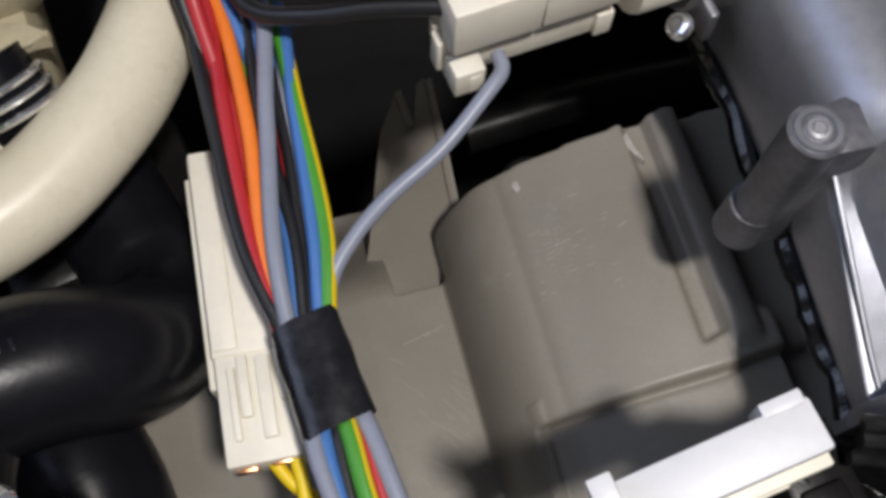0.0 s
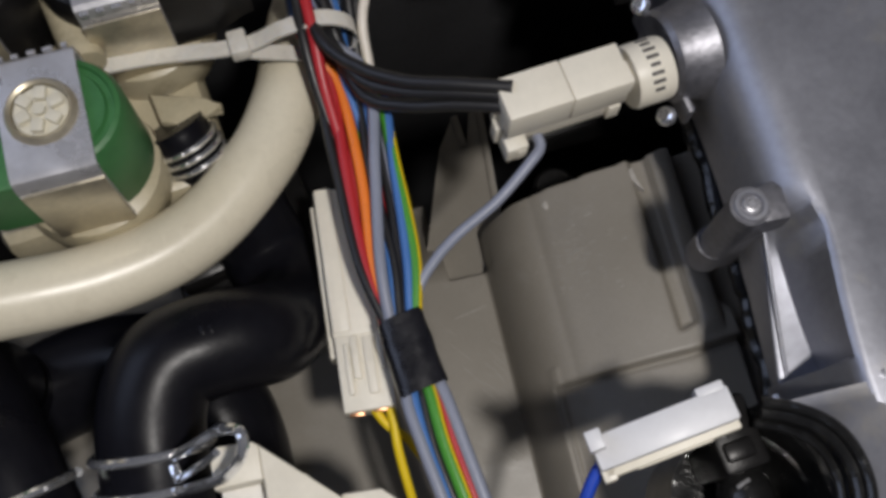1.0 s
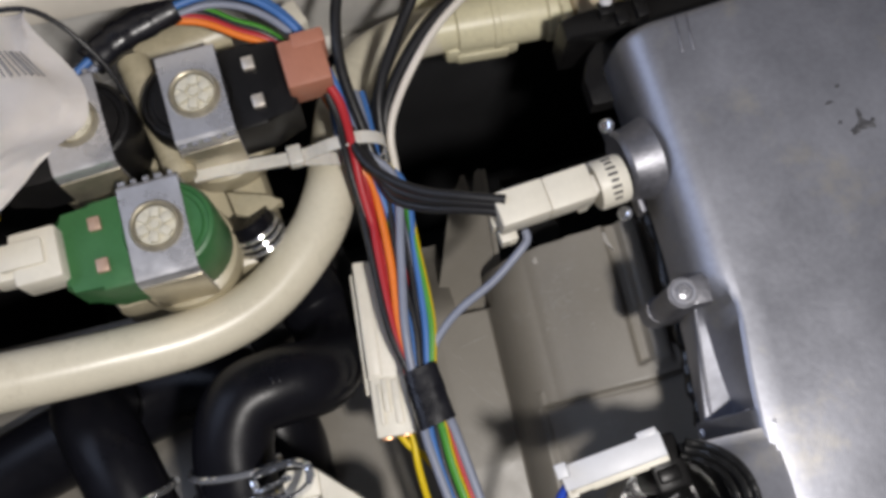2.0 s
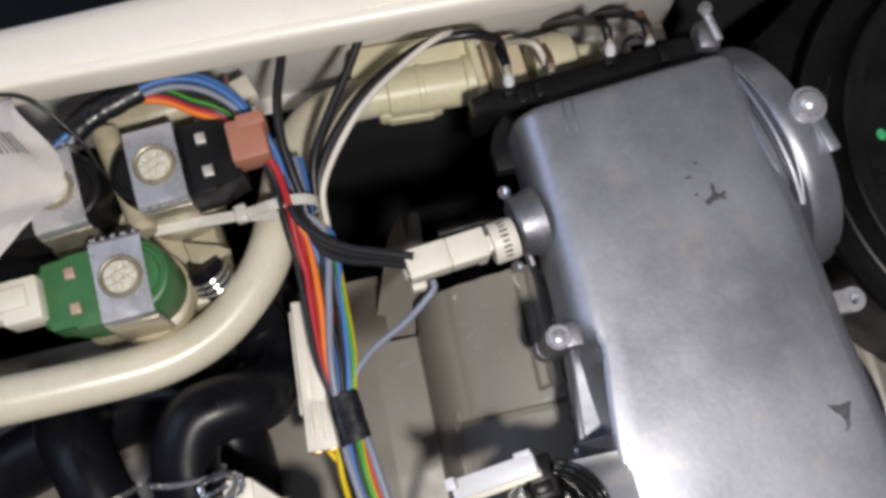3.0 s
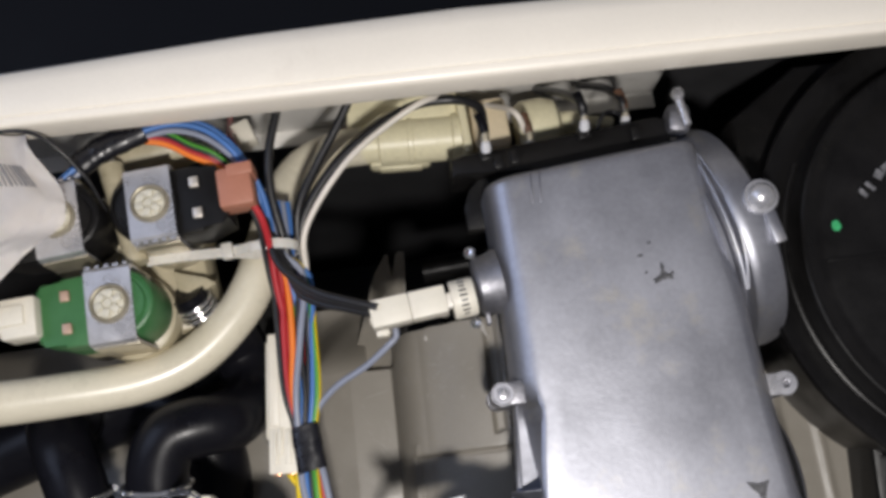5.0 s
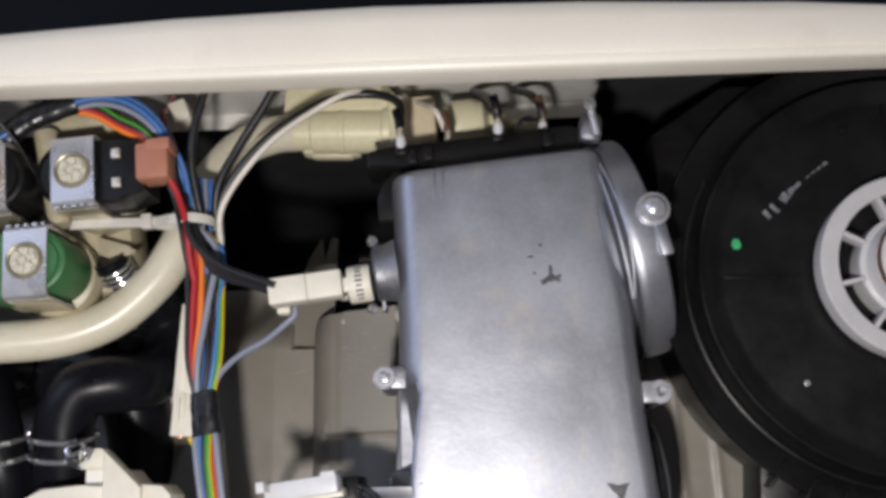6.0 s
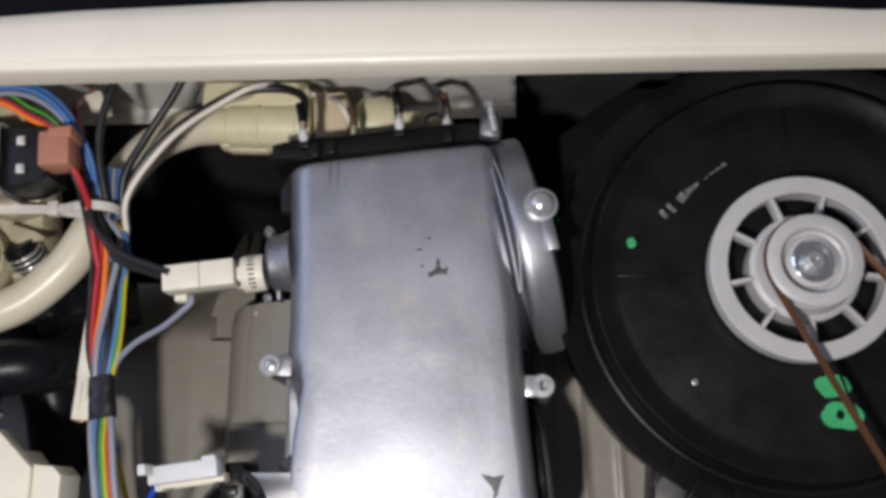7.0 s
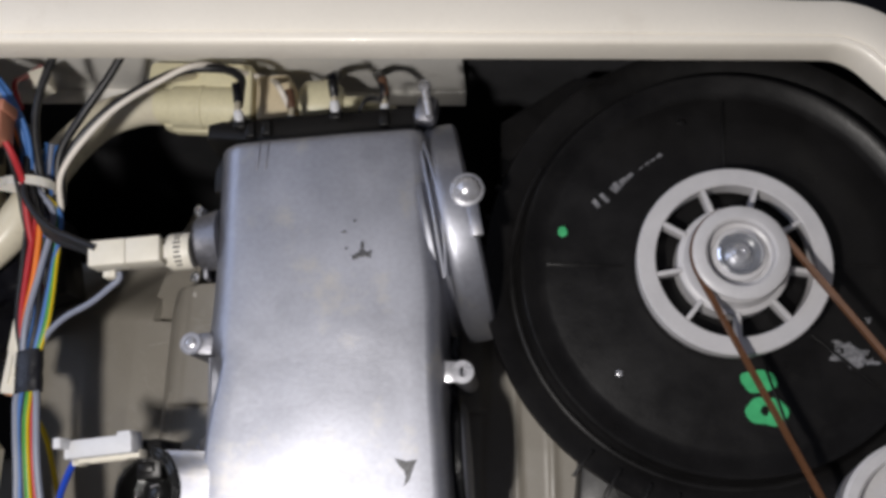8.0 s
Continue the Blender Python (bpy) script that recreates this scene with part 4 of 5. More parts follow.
    cyl(bm, (0, 0, 0), (0, 0, 0.0022), 0.0016, n=14)
    bmesh.ops.transform(bm, matrix=f, verts=bm.verts)
    part("core_ribs", bm, CORE, core)
    put("valve_body", lathe(mesh(), [(0, -0.060), (0.014, -0.060), (0.0205, -0.052), (0.0215, -0.042), (0.0205, -0.036), (0.0150, -0.033), (0, -0.033)], (0, 0, 0), n=36), NATURAL)
    if plug_mat:
        p = thing(plug_name[0], plug_name[1], "connector", f @ Vector((0.034 * towards, 0, -0.02)), "valve plugs")
        pieces = [("housing", box(mesh(), (0.0398 * towards, 0, -0.0045), (0.0160, 0.0185, 0.0150), 0, bevel=0.0014))]
        if plug_mat == IVORY:
            pieces.append(("latch", box(mesh(), (0.0440 * towards, 0.001, 0.0032), (0.0150, 0.0090, 0.0030), 0, bevel=0.0007)))
            pieces.append(("neck", box(mesh(), (0.0515 * towards, 0.0005, -0.0050), (0.0100, 0.0120, 0.0110), 0, bevel=0.0012)))
        else:
            pieces.append(("rear_step", box(mesh(), (0.0430 * towards, -0.0078, -0.0040), (0.0120, 0.0060, 0.0150), 0, bevel=0.0010)))
        for pname, bm in pieces:
            bmesh.ops.transform(bm, matrix=f, verts=bm.verts)
            part(pname, bm, plug_mat, p)
    return v


valve("solenoid_valve", "green solenoid valve with a folded zinc bracket", (-0.0915, 0.1190), 3.5, 0.0290, GREEN, -1, PIN, IVORY, ("valve_plug", "ivory plug pushed onto the green valve"), 1)
valve("solenoid_valve", "black solenoid valve with a folded zinc bracket", (-0.0715, 0.1635), 183 + 1.5, 0.0290, BLACK, -1, TIN, BROWN, ("valve_plug", "terracotta plug pushed onto the black valve"), 2)
valve("solenoid_valve", "black solenoid valve partly covered by a paper label", (-0.1130, 0.1600), 6, 0.0330, BLACK, -1, TIN, None, None, 3)
# manifold under the valves
man = thing("valve_manifold", "cream plastic manifold joining the inlet valves", "manifold", (-0.09, 0.14, -0.06))
part("body", box(mesh(), (-0.0930, 0.1480, -0.0330), (0.070, 0.080, 0.030), 8, bevel=0.006), NATURAL, man)
for a, b, r in (((-0.0945, 0.190, 0.0100), (-0.0830, 0.140, 0.0120), 0.0060),
                ((-0.0950, 0.1980, -0.008), (-0.0600, 0.2050, -0.008), 0.0120)):
    part("arm", cyl(mesh(), a, b, r, r * 0.9, 20), NATURAL, man)
bm = prism(mesh(), [(-0.0720, 0.1400), (-0.0560, 0.1345), (-0.0520, 0.1325), (-0.0520, 0.1300), (-0.0560, 0.1300), (-0.0640, 0.1275), (-0.0700, 0.1300)], -0.012, -0.0090, bevel=0.0008)
part("clip_ear", bm, NATURAL, man)
# spout with its ring clip
bm = tube(mesh(), [(-0.0665, 0.1285, -0.010), (-0.0635, 0.1220, -0.018), (-0.0585, 0.1190, -0.045), (-0.058, 0.116, -0.075)], 0.0090, 18, 6)
tagged(part("spout_hose", bm, RUBBER), "short black rubber hose at the valve outlet", "hose")
clip = thing("ring_clip", "bright steel ring clip on the short hose", "hose clip", (-0.058, 0.119, -0.022))
for k in range(3):
    part("coil", lathe(mesh(), [(0.0093 + 0.0009 * math.cos(a), 0.0009 * math.sin(a)) for a in np.linspace(0, 2 * math.pi, 9)], (-0.0645 + 0.0009 * k, 0.1245 - 0.0020 * k, -0.0140 - 0.0022 * k), (0.3, -0.65, -0.70), 30), CHROME, clip)

# ---- hoses ----
bm = tube(mesh(), [(-0.258, 0.074, 0.016), (-0.215, 0.0790, 0.012), (-0.175, 0.0825, 0.005), (-0.128, 0.0850, -0.006), (-0.092, 0.0885, -0.0145), (-0.066, 0.0982, -0.019), (-0.0450, 0.1165, -0.020), (-0.0340, 0.1340, -0.021),
                   (-0.0285, 0.152, -0.026), (-0.0220, 0.177, -0.038), (-0.009, 0.198, -0.047), (0.010, 0.2065, -0.048), (0.026, 0.207, -0.046)], 0.0106, 28, 10)
tagged(part("white_hose", bm, HOSE_WHITE), "thick glossy cream rubber hose bending round the valves", "hose")
bm = tube(mesh(), [(-0.0570, 0.1180, -0.046), (-0.0520, 0.1040, -0.060), (-0.0465, 0.0880, -0.060), (-0.0470, 0.0760, -0.050), (-0.0520, 0.0675, -0.0330), (-0.058, 0.0652, -0.0235), (-0.068, 0.0640, -0.0190), (-0.080, 0.0600, -0.0170), (-0.0865, 0.0480, -0.0190), (-0.0885, 0.030, -0.024), (-0.090, 0.005, -0.034),
                   (-0.092, -0.04, -0.06), (-0.095, -0.10, -0.12)], 0.0148, 26, 10)
h1 = part("elbow_hose", bm, RUBBER)
tagged(h1, "black rubber elbow hose with moulded numbers", "hose")
for k in range(9):
    part("moulded_mark", box(mesh(), (-0.0560 - 0.0022 * k, 0.0652 - 0.00012 * k, -0.0100 + 0.0060 * math.sin(min(k, 6) / 6 * 1.57)), (0.0014 if k % 3 else 0.0007, 0.0026, 0.0004), -4, bevel=0.0002), RUBBER, h1)
bm = tube(mesh(), [(-0.150, 0.082, -0.110), (-0.149, 0.081, -0.075), (-0.1455, 0.0765, -0.050), (-0.1385, 0.064, -0.036), (-0.129, 0.036, -0.034), (-0.124, 0.01, -0.042), (-0.122, -0.05, -0.075), (-0.122, -0.10, -0.12)], 0.0150, 26, 10)
tagged(part("elbow_hose", bm, RUBBER), "black rubber hose bending down beside the elbow hose", "hose")
bm = tube(mesh(), [(-0.22, 0.06, -0.115), (-0.17, 0.075, -0.112), (-0.125, 0.086, -0.108), (-0.095, 0.080, -0.104), (-0.080, 0.055, -0.104), (-0.080, 0.015, -0.125)], 0.019, 20, 8)
tagged(part("drain_hose", bm, RUBBER), "wide black drain hose lying deep in the machine", "hose")
bm = box(mesh(), (-0.060, 0.118, -0.085), (0.055, 0.050, 0.030), 14, bevel=0.004)
box(bm, (-0.075, 0.112, -0.070), (0.020, 0.030, 0.020), 14, bevel=0.003)
tagged(part("valve_bracket", bm, BLACK), "black plastic bracket behind the hoses", "bracket")


def spring_clip(c, d, r, ear):
    """A wire clip of two turns with a long loop ear."""
    d = Vector(d).normalized()
    side = d.cross(Vector((0, 0, 1))).normalized()
    top = side.cross(d).normalized()
    t = thing("spring_clip", "bright steel wire spring clip round the black hose", "hose clip", c, "spring clips")
    c = Vector(c)
    for k in (-1, 1):
        pts = [c + d * (0.0048 * k) + side * (r * math.cos(a)) + top * (r * math.sin(a)) for a in np.linspace(radians(10), radians(345), 22)]
        part("turn", tube(mesh(), pts, 0.0014, 8, 3), CHROME, t)
    a0 = radians(60)
    s = side * (r * math.cos(a0)) + top * (r * math.sin(a0))
    if ear:
        out = side * 1.25 + Vector((0, 0, 2.0))
        pts = [c + d * -0.0048 + s, c + d * -0.0060 + s * 1.03 + out * 0.007, c + d * -0.0062 + s * 1.02 + out * 0.014, c + d * -0.0030 + s * 1.02 + out * 0.0185, c + d * 0.0020 + s * 1.02 + out * 0.0185,
               c + d * 0.0045 + s * 1.02 + out * 0.014, c + d * 0.0042 + s * 1.02 + out * 0.006, c + d * 0.0040 + s]
        part("ear_loop", tube(mesh(), pts, 0.0014, 8, 5), CHROME, t)
        part("ear_loop", tube(mesh(), [c + s * 1.05 + d * -0.002, c + s * 1.05 + d * -0.001 + out * 0.008, c + s * 1.05 + out * 0.012], 0.0010, 8, 5), CHROME, t)
        part("tongue", box(mesh(), c + s * 1.06, (0.0026, 0.0050, 0.0024), 10, bevel=0.0006), CHROME, t)
    return t


spring_clip((-0.0880, 0.0345, -0.0225), (0.06, 1.0, 0.30), 0.0160, True)
spring_clip((-0.1275, 0.0320, -0.0350), (-0.2, 1.0, 0.25), 0.0160, False)

# pale bracket plate at the front
pl = thing("mounting_plate", "pale cream plastic mounting plate with a square hole", "plate", (-0.055, 0.0, -0.03))
bm = mesh()
prism(bm, [(-0.0690, 0.0212), (-0.0690, 0.0300), (-0.0670, 0.0314), (-0.0582, 0.0307), (-0.0570, 0.0298), (-0.0570, 0.0212)], -0.014, -0.004, bevel=0.0005)
prism(bm, [(-0.0570, -0.10), (-0.0570, 0.0298), (-0.0385, 0.0120), (-0.0380, -0.10)], -0.014, -0.004, bevel=0.0005)
part("plate", bm, IVORY, pl)
part("lower_flange", prism(mesh(), [(-0.0960, -0.10), (-0.0960, 0.0080), (-0.0880, 0.0125), (-0.0690, 0.0138), (-0.0572, 0.0138), (-0.0572, -0.10)], -0.014, -0.007, bevel=0.0012), IVORY, pl)
part("step", prism(mesh(), [(-0.0410, -0.10), (-0.0410, 0.0120), (-0.0390, 0.0138), (-0.0295, 0.0130), (-0.0250, 0.0085), (-0.0250, -0.10)], -0.030, -0.0075, bevel=0.001), IVORY, pl)
part("post", box(mesh(), (-0.0450, 0.0160, -0.018), (0.003, 0.010, 0.026), 40, bevel=0.0006), IVORY, pl)
part("hole_floor", box(mesh(), (-0.0630, 0.0176, -0.0150), (0.0122, 0.0080, 0.002), bevel=0.0003), PANEL, pl)

for ob in pl.children:
    ob.data.transform(Matrix.Translation((0.0006, 0.0004, 0.010)))

# crumpled label on the wires
bm = mesh()


def label_sheet(u, v):
    p = Vector((-0.166, 0.118, 0)).lerp(Vector((-0.150, 0.198, 0)), v).lerp(Vector((-0.139, 0.124, 0)).lerp(Vector((-0.070, 0.180, 0)).lerp(Vector((-0.118, 0.195, 0)), step(0.5, 1, v)), v ** 1.05), u)
    z = 0.050 + 0.004 * noise.noise(Vector((u * 3, v * 5, 1))) + 0.0016 * abs(noise.noise(Vector((u * 8, v * 9, 4)))) - 0.0022 * abs(math.sin(5 * (u - v)))
    return p + Vector((0.003 * noise.noise(Vector((u * 4, v * 4, 9))), 0, z))


grid(bm, label_sheet, 30, 40)
bmesh.ops.solidify(bm, geom=bm.faces[:], thickness=0.0006)
lab = part("paper_label", bm, PAPER)
tagged(lab, "crumpled pale label with barcode bars on the wires", "label")
for k in range(9):
    u0, v0 = 0.42 + 0.040 * k, 0.84
    a, b = label_sheet(u0, v0), label_sheet(u0 + 0.06, v0 - 0.13)
    d = b - a
    m = Matrix.Translation((a + b) / 2 + Vector((0, 0, 0.0010))) @ d.to_track_quat("Y", "Z").to_matrix().to_4x4()
    part("print_bar", box(mesh(), (0, 0, 0), (1, 1, 1), m=m @ Matrix.Diagonal((0.0006 + 0.0005 * (k % 3 == 0), d.length * 0.85, 0.0006, 1))), INK, lab, smooth=False)
for k in range(5):
    a, b = label_sheet(0.1 + 0.07 * k, 0.45), label_sheet(0.14 + 0.07 * k, 0.38)
    d = b - a
    m = Matrix.Translation((a + b) / 2 + Vector((0, 0, 0.0010))) @ d.to_track_quat("Y", "Z").to_matrix().to_4x4()
    part("print_bar", box(mesh(), (0, 0, 0), (1, 1, 1), m=m @ Matrix.Diagonal((0.0012, d.length * 0.8, 0.0006, 1))), INK, lab, smooth=False)
wire("black_wire", "black", [(-0.140, 0.200, 0.045), (-0.116, 0.1955, 0.047), (-0.100, 0.180, 0.035), (-0.094, 0.165, 0.020)], 0.0009, "thin black wire behind the paper label")
wire("yellow_wire", "yellow", [(-0.165, 0.120, 0.035), (-0.150, 0.123, 0.038), (-0.138, 0.128, 0.042)], 0.0012, "yellow wire end by the paper label")
for k, c in enumerate(("blue", "grey", "black")):
    wire(c + "_wire", c, [(-0.143, 0.120 - 0.003 * k, 0.024), (-0.156, 0.114 - 0.004 * k, 0.018), (-0.170, 0.100 - 0.006 * k, 0.000), (-0.19, 0.09, -0.02)], 0.0013, c + " wire hanging from the ivory valve plug")

# loom branch over the black valve
for k, (c, dx, dz, stripe) in enumerate((("blue", 0.0, 0.003, None), ("blue", 0.0018, 0.001, None), ("grey", -0.002, 0.000, None), ("black", 0.001, -0.002, None))):
    wire(("green_yellow" if stripe else c) + "_wire", c, [(-0.128 + dx, 0.168 + dx, 0.024 + dz), (-0.108, 0.1830 + dx, 0.024 + dz), (-0.0960, 0.1920 + dx, 0.0235 + dz), (-0.0800, 0.1985 + dx, 0.0225 + dz), (-0.0620, 0.2025 + dx, 0.0215 + dz), (-0.0460, 0.1990 + dx * 1.6, 0.019 + dz),
                                                            (-0.0330, 0.1870 + dx * 1.6, 0.014 + dz), (-0.0255 + dx, 0.1700, 0.006 + dz * 0.6), (-0.0225 + dx, 0.150, 0.000 + dz * 0.6)], 0.0015,
         ("green and yellow" if stripe else c) + " wire arching over the black valve", stripe, "arching wires")
for k, (c, dy) in enumerate((("orange", -0.0035), ("red", -0.0015), ("green", 0.0022), ("black", 0.0006))):
    wire(c + "_wire", c, [(-0.0860, 0.1965 + dy * 0.2, 0.0225), (-0.0740, 0.1985 + dy * 0.6, 0.0215), (-0.0640, 0.1975 + dy, 0.0200), (-0.0540, 0.1915 + dy, 0.0185), (-0.0430, 0.1860 + dy, 0.016), (-0.0320, 0.1760 + dy * 0.6, 0.008), (-0.026, 0.160, 0.000)], 0.0014, c + " wire crossing behind the black valve", group="arching wires")
bm = tube(mesh(), [(-0.1060, 0.1850, 0.0250), (-0.0960, 0.1925, 0.0245), (-0.0850, 0.1975, 0.0240), (-0.0740, 0.2015, 0.0240)], 0.0063, 20, 8, flat=0.75, wobble=0.1)
tagged(part("tape_wrap", bm, TAPE), "glossy black tape round the arching wires", "tape")
wire("red_wire", "red", [(-0.0255, 0.1600, 0.0240), (-0.0225, 0.1530, 0.018), (-0.0215, 0.1420, 0.0060), (-0.0215, 0.128, -0.002), (-0.0200, 0.112, -0.010), (-0.0175, 0.096, -0.017), (-0.015, 0.085, -0.022)], 0.0017, "red wire running down from the terracotta plug")
wire("black_wire", "black", [(-0.0265, 0.1580, 0.0200), (-0.0245, 0.1500, 0.014), (-0.0245, 0.1400, 0.004), (-0.0235, 0.126, -0.004), (-0.0205, 0.108, -0.013), (-0.0180, 0.096, -0.020)], 0.0015, "black wire running down from the terracotta plug")
for k in range(5):
    wire("grey_wire", "grey" if k % 2 else "blue", [(-0.018 + 0.0022 * (k % 3), 0.168, -0.004 - 0.002 * k), (-0.0165 + 0.0018 * (k % 3), 0.150, -0.004 - 0.0015 * k), (-0.0155 + 0.001 * k, 0.132, -0.006 - 0.001 * k), (-0.013, 0.112, -0.012)], 0.0013,
         "thin wire inside the tied loom", group="wires of the loom")
wire("red_wire", "red", [(-0.0440, 0.2260, -0.034), (-0.0415, 0.2120, -0.016), (-0.0370, 0.1990, 0.002), (-0.030, 0.184, 0.004)], 0.0015, "red wire dropping from under the rail")
bm = box(mesh(), (-0.0350, 0.2110, -0.022), (0.010, 0.012, 0.012), 20, bevel=0.001)
tagged(part("small_plug", bm, IVORY), "small ivory plug under the cabinet rail", "connector")

# cables rising to the rail
wire("black_cable", "black", [(-0.0130, 0.128, -0.010), (-0.0155, 0.145, -0.002), (-0.0195, 0.171, 0.006), (-0.0180, 0.190, 0.010), (-0.0135, 0.206, 0.012), (-0.0095, 0.220, 0.013), (-0.006, 0.233, 0.012)], 0.0022, "black cable rising from the loom to the rail", group="rising cables")
wire("black_cable", "black", [(-0.0100, 0.138, -0.010), (-0.0080, 0.161, -0.001), (0.0030, 0.182, 0.002), (0.0160, 0.201, 0.006), (0.0250, 0.216, 0.010), (0.032, 0.232, 0.012)], 0.0022, "black cable rising from the loom to the rail", group="rising cables")
wire("black_cable", "black", [(-0.0080, 0.136, -0.012), (-0.0055, 0.158, -0.003), (0.0160, 0.185, 0.001), (0.0480, 0.2065, 0.000), (0.0720, 0.2100, -0.001), (0.0855, 0.2040, 0.002), (0.0872, 0.194, 0.004), (0.087, 0.186, 0.004)], 0.0023, "black cable looping to the first heater terminal", group="rising cables")
wire("white_cable", "white", [(-0.0075, 0.132, -0.010), (-0.0045, 0.152, 0.000), (0.0165, 0.180, 0.004), (0.0410, 0.199, 0.004), (0.0640, 0.2110, 0.002), (0.080, 0.2215, -0.034), (0.0930, 0.2180, -0.034), (0.1040, 0.203, -0.008), (0.1095, 0.193, -0.0125)], 0.0016,
     "white cable looping from the loom to a heater terminal", group="rising cables")
wire("cream_cable", "cream", [(-0.0090, 0.140, -0.014), (-0.0060, 0.160, -0.006), (0.010, 0.185, -0.004), (0.032, 0.205, -0.012), (0.045, 0.221, -0.036), (0.05, 0.234, -0.06)], 0.0016, "cream cable rising from the loom to the rail", group="rising cables")
for x, y, z in ((0.137, 0.190, 0.003), (0.161, 0.195, -0.012)):
    wire("black_cable", "black", [(x, y + 0.002, z + 0.001), (x - 0.0015, y + 0.010, z + 0.002), (x - 0.006, 0.2150, -0.020), (x - 0.010, 0.226, -0.042), (x - 0.012, 0.234, -0.06)], 0.0022, "black cable rising from a heater terminal", group="rising cables")
wire("black_wire", "black", [(0.146, 0.190, -0.016), (0.150, 0.1975, -0.014), (0.156, 0.200, -0.016), (0.161, 0.196, -0.015)], 0.0010, "thin black lead between heater terminals")

# ---- pump behind the duct ----
pump = thing("drain_pump", "cream plastic pump lying under the cabinet rail", "pump", (0.06, 0.21, -0.07))
part("barrel", lathe(mesh(), [(0, 0), (0.0095, 0), (0.0105, 0.001), (0.0105, 0.010), (0.0120, 0.011), (0.0122, 0.026), (0.0128, 0.0265), (0.0128, 0.029), (0.0122, 0.0295), (0.0122, 0.050), (0.0135, 0.051), (0.0135, 0.058), (0, 0.058)],
                    (0.0230, 0.2070, -0.046), (1, -0.02, 0), 32), CREAM, pump)
part("rear_block", box(mesh(), (0.0480, 0.2230, -0.052), (0.0620, 0.0200, 0.0240), -1, bevel=0.004), CREAM, pump)
part("foot", box(mesh(), (0.0440, 0.1965, -0.053), (0.0240, 0.0070, 0.0080), -2, bevel=0.0015), CREAM, pump)
part("saddle", box(mesh(), (0.0440, 0.2000, -0.052), (0.0340, 0.0120, 0.0120), -2, bevel=0.003), CREAM, pump)
part("bracket", box(mesh(), (0.0940, 0.2080, -0.048), (0.0200, 0.0280, 0.0300), 3, bevel=0.003), TAN, pump, "tan plastic bracket")
part("bracket", box(mesh(), (0.0800, 0.2080, -0.046), (0.0050, 0.0320, 0.0300), 3, bevel=0.002), CREAM, pump)
part("drum", lathe(mesh(), [(0, 0), (0.0130, 0), (0.0155, 0.003), (0.0160, 0.015), (0.0140, 0.021), (0.0090, 0.024), (0, 0.024)], (0.1090, 0.2060, -0.046), (1, 0.05, 0), 32), CREAM, pump)
part("arm", box(mesh(), (0.1480, 0.2080, -0.050), (0.0300, 0.0060, 0.0080), -8, bevel=0.002), CREAM, pump)
part("stub", cyl(mesh(), (0.1330, 0.207, -0.046), (0.1440, 0.2080, -0.046), 0.0070, 0.0060, 20), CREAM, pump)

# ---- fan with its pulley ----
FX, FY = 0.336, 0.1085
fan = thing("fan_housing", "black plastic fan housing with rim and stiffening ribs", "fan", (FX, FY, -0.10))
prof = [(0, -0.0085), (0.030, -0.0085), (0.050, -0.0088), (0.0865, -0.0095), (0.0885, -0.0098), (0.0905, -0.0099), (0.0935, -0.0088), (0.0975, -0.0066), (0.0995, -0.0052), (0.1005, -0.0050), (0.1014, -0.0056), (0.1018, -0.0070),
        (0.1030, -0.0150), (0.1055, -0.0178), (0.1085, -0.0165), (0.1175, -0.0128), (0.1198, -0.0126), (0.1206, -0.0145), (0.1195, -0.0200), (0.1150, -0.0300), (0.1140, -0.1000), (0, -0.1000)]
part("housing", lathe(mesh(), prof, (FX, FY, 0), n=96), BLACK, fan)
# outlet towards the duct
bm = prism(mesh(), [(0.222, 0.090), (0.230, 0.084), (0.252, 0.065), (0.30, 0.19), (0.335, 0.222), (0.262, 0.222), (0.222, 0.195)], -0.090, -0.034, bevel=0.004)
part("outlet", bm, BLACK, fan)
bm = prism(mesh(), [(0.335, 0.219), (0.44, 0.19), (0.448, 0.06), (0.43, 0.01), (0.40, 0.05)], -0.095, -0.040, bevel=0.004)
part("shoulder", bm, BLACK, fan)
for a, r0, r1 in ((90, 0.050, 0.0885), (180, 0.050, 0.0885), (-40, 0.050, 0.0885), (-72, 0.050, 0.0885), (2, 0.05, 0.0885)):
    ca, sa = math.cos(radians(a)), math.sin(radians(a))
    bm = box(mesh(), (FX + ca * (r0 + r1) / 2, FY + sa * (r0 + r1) / 2, -0.0090), (r1 - r0, 0.0012, 0.0020), a, bevel=0.0003)
    part("seam", bm, BLACK, fan)
for a in (-126, -118, -110, -103, -96, -88, -80, -72):
    ca, sa = math.cos(radians(a)), math.sin(radians(a))
    part("rib", box(mesh(), (FX + ca * 0.1190, FY + sa * 0.1190, -0.0185), (0.015, 0.0016, 0.012), a, bevel=0.0004), BLACK, fan)
for a in (160, 168, 176, 184):
    ca, sa = math.cos(radians(a)), math.sin(radians(a))
    part("clip_tooth", box(mesh(), (FX + ca * 0.1190, FY + sa * 0.1190, -0.0180), (0.007, 0.0030, 0.010), a, bevel=0.0006), BLACK, fan)
bm = prism(mesh(), [(0.268, 0.030), (0.300, 0.006), (0.335, -0.002), (0.362, 0.000), (0.362, -0.06), (0.262, -0.06)], -0.10, -0.050, bevel=0.004)
part("foot", bm, BLACK, fan)
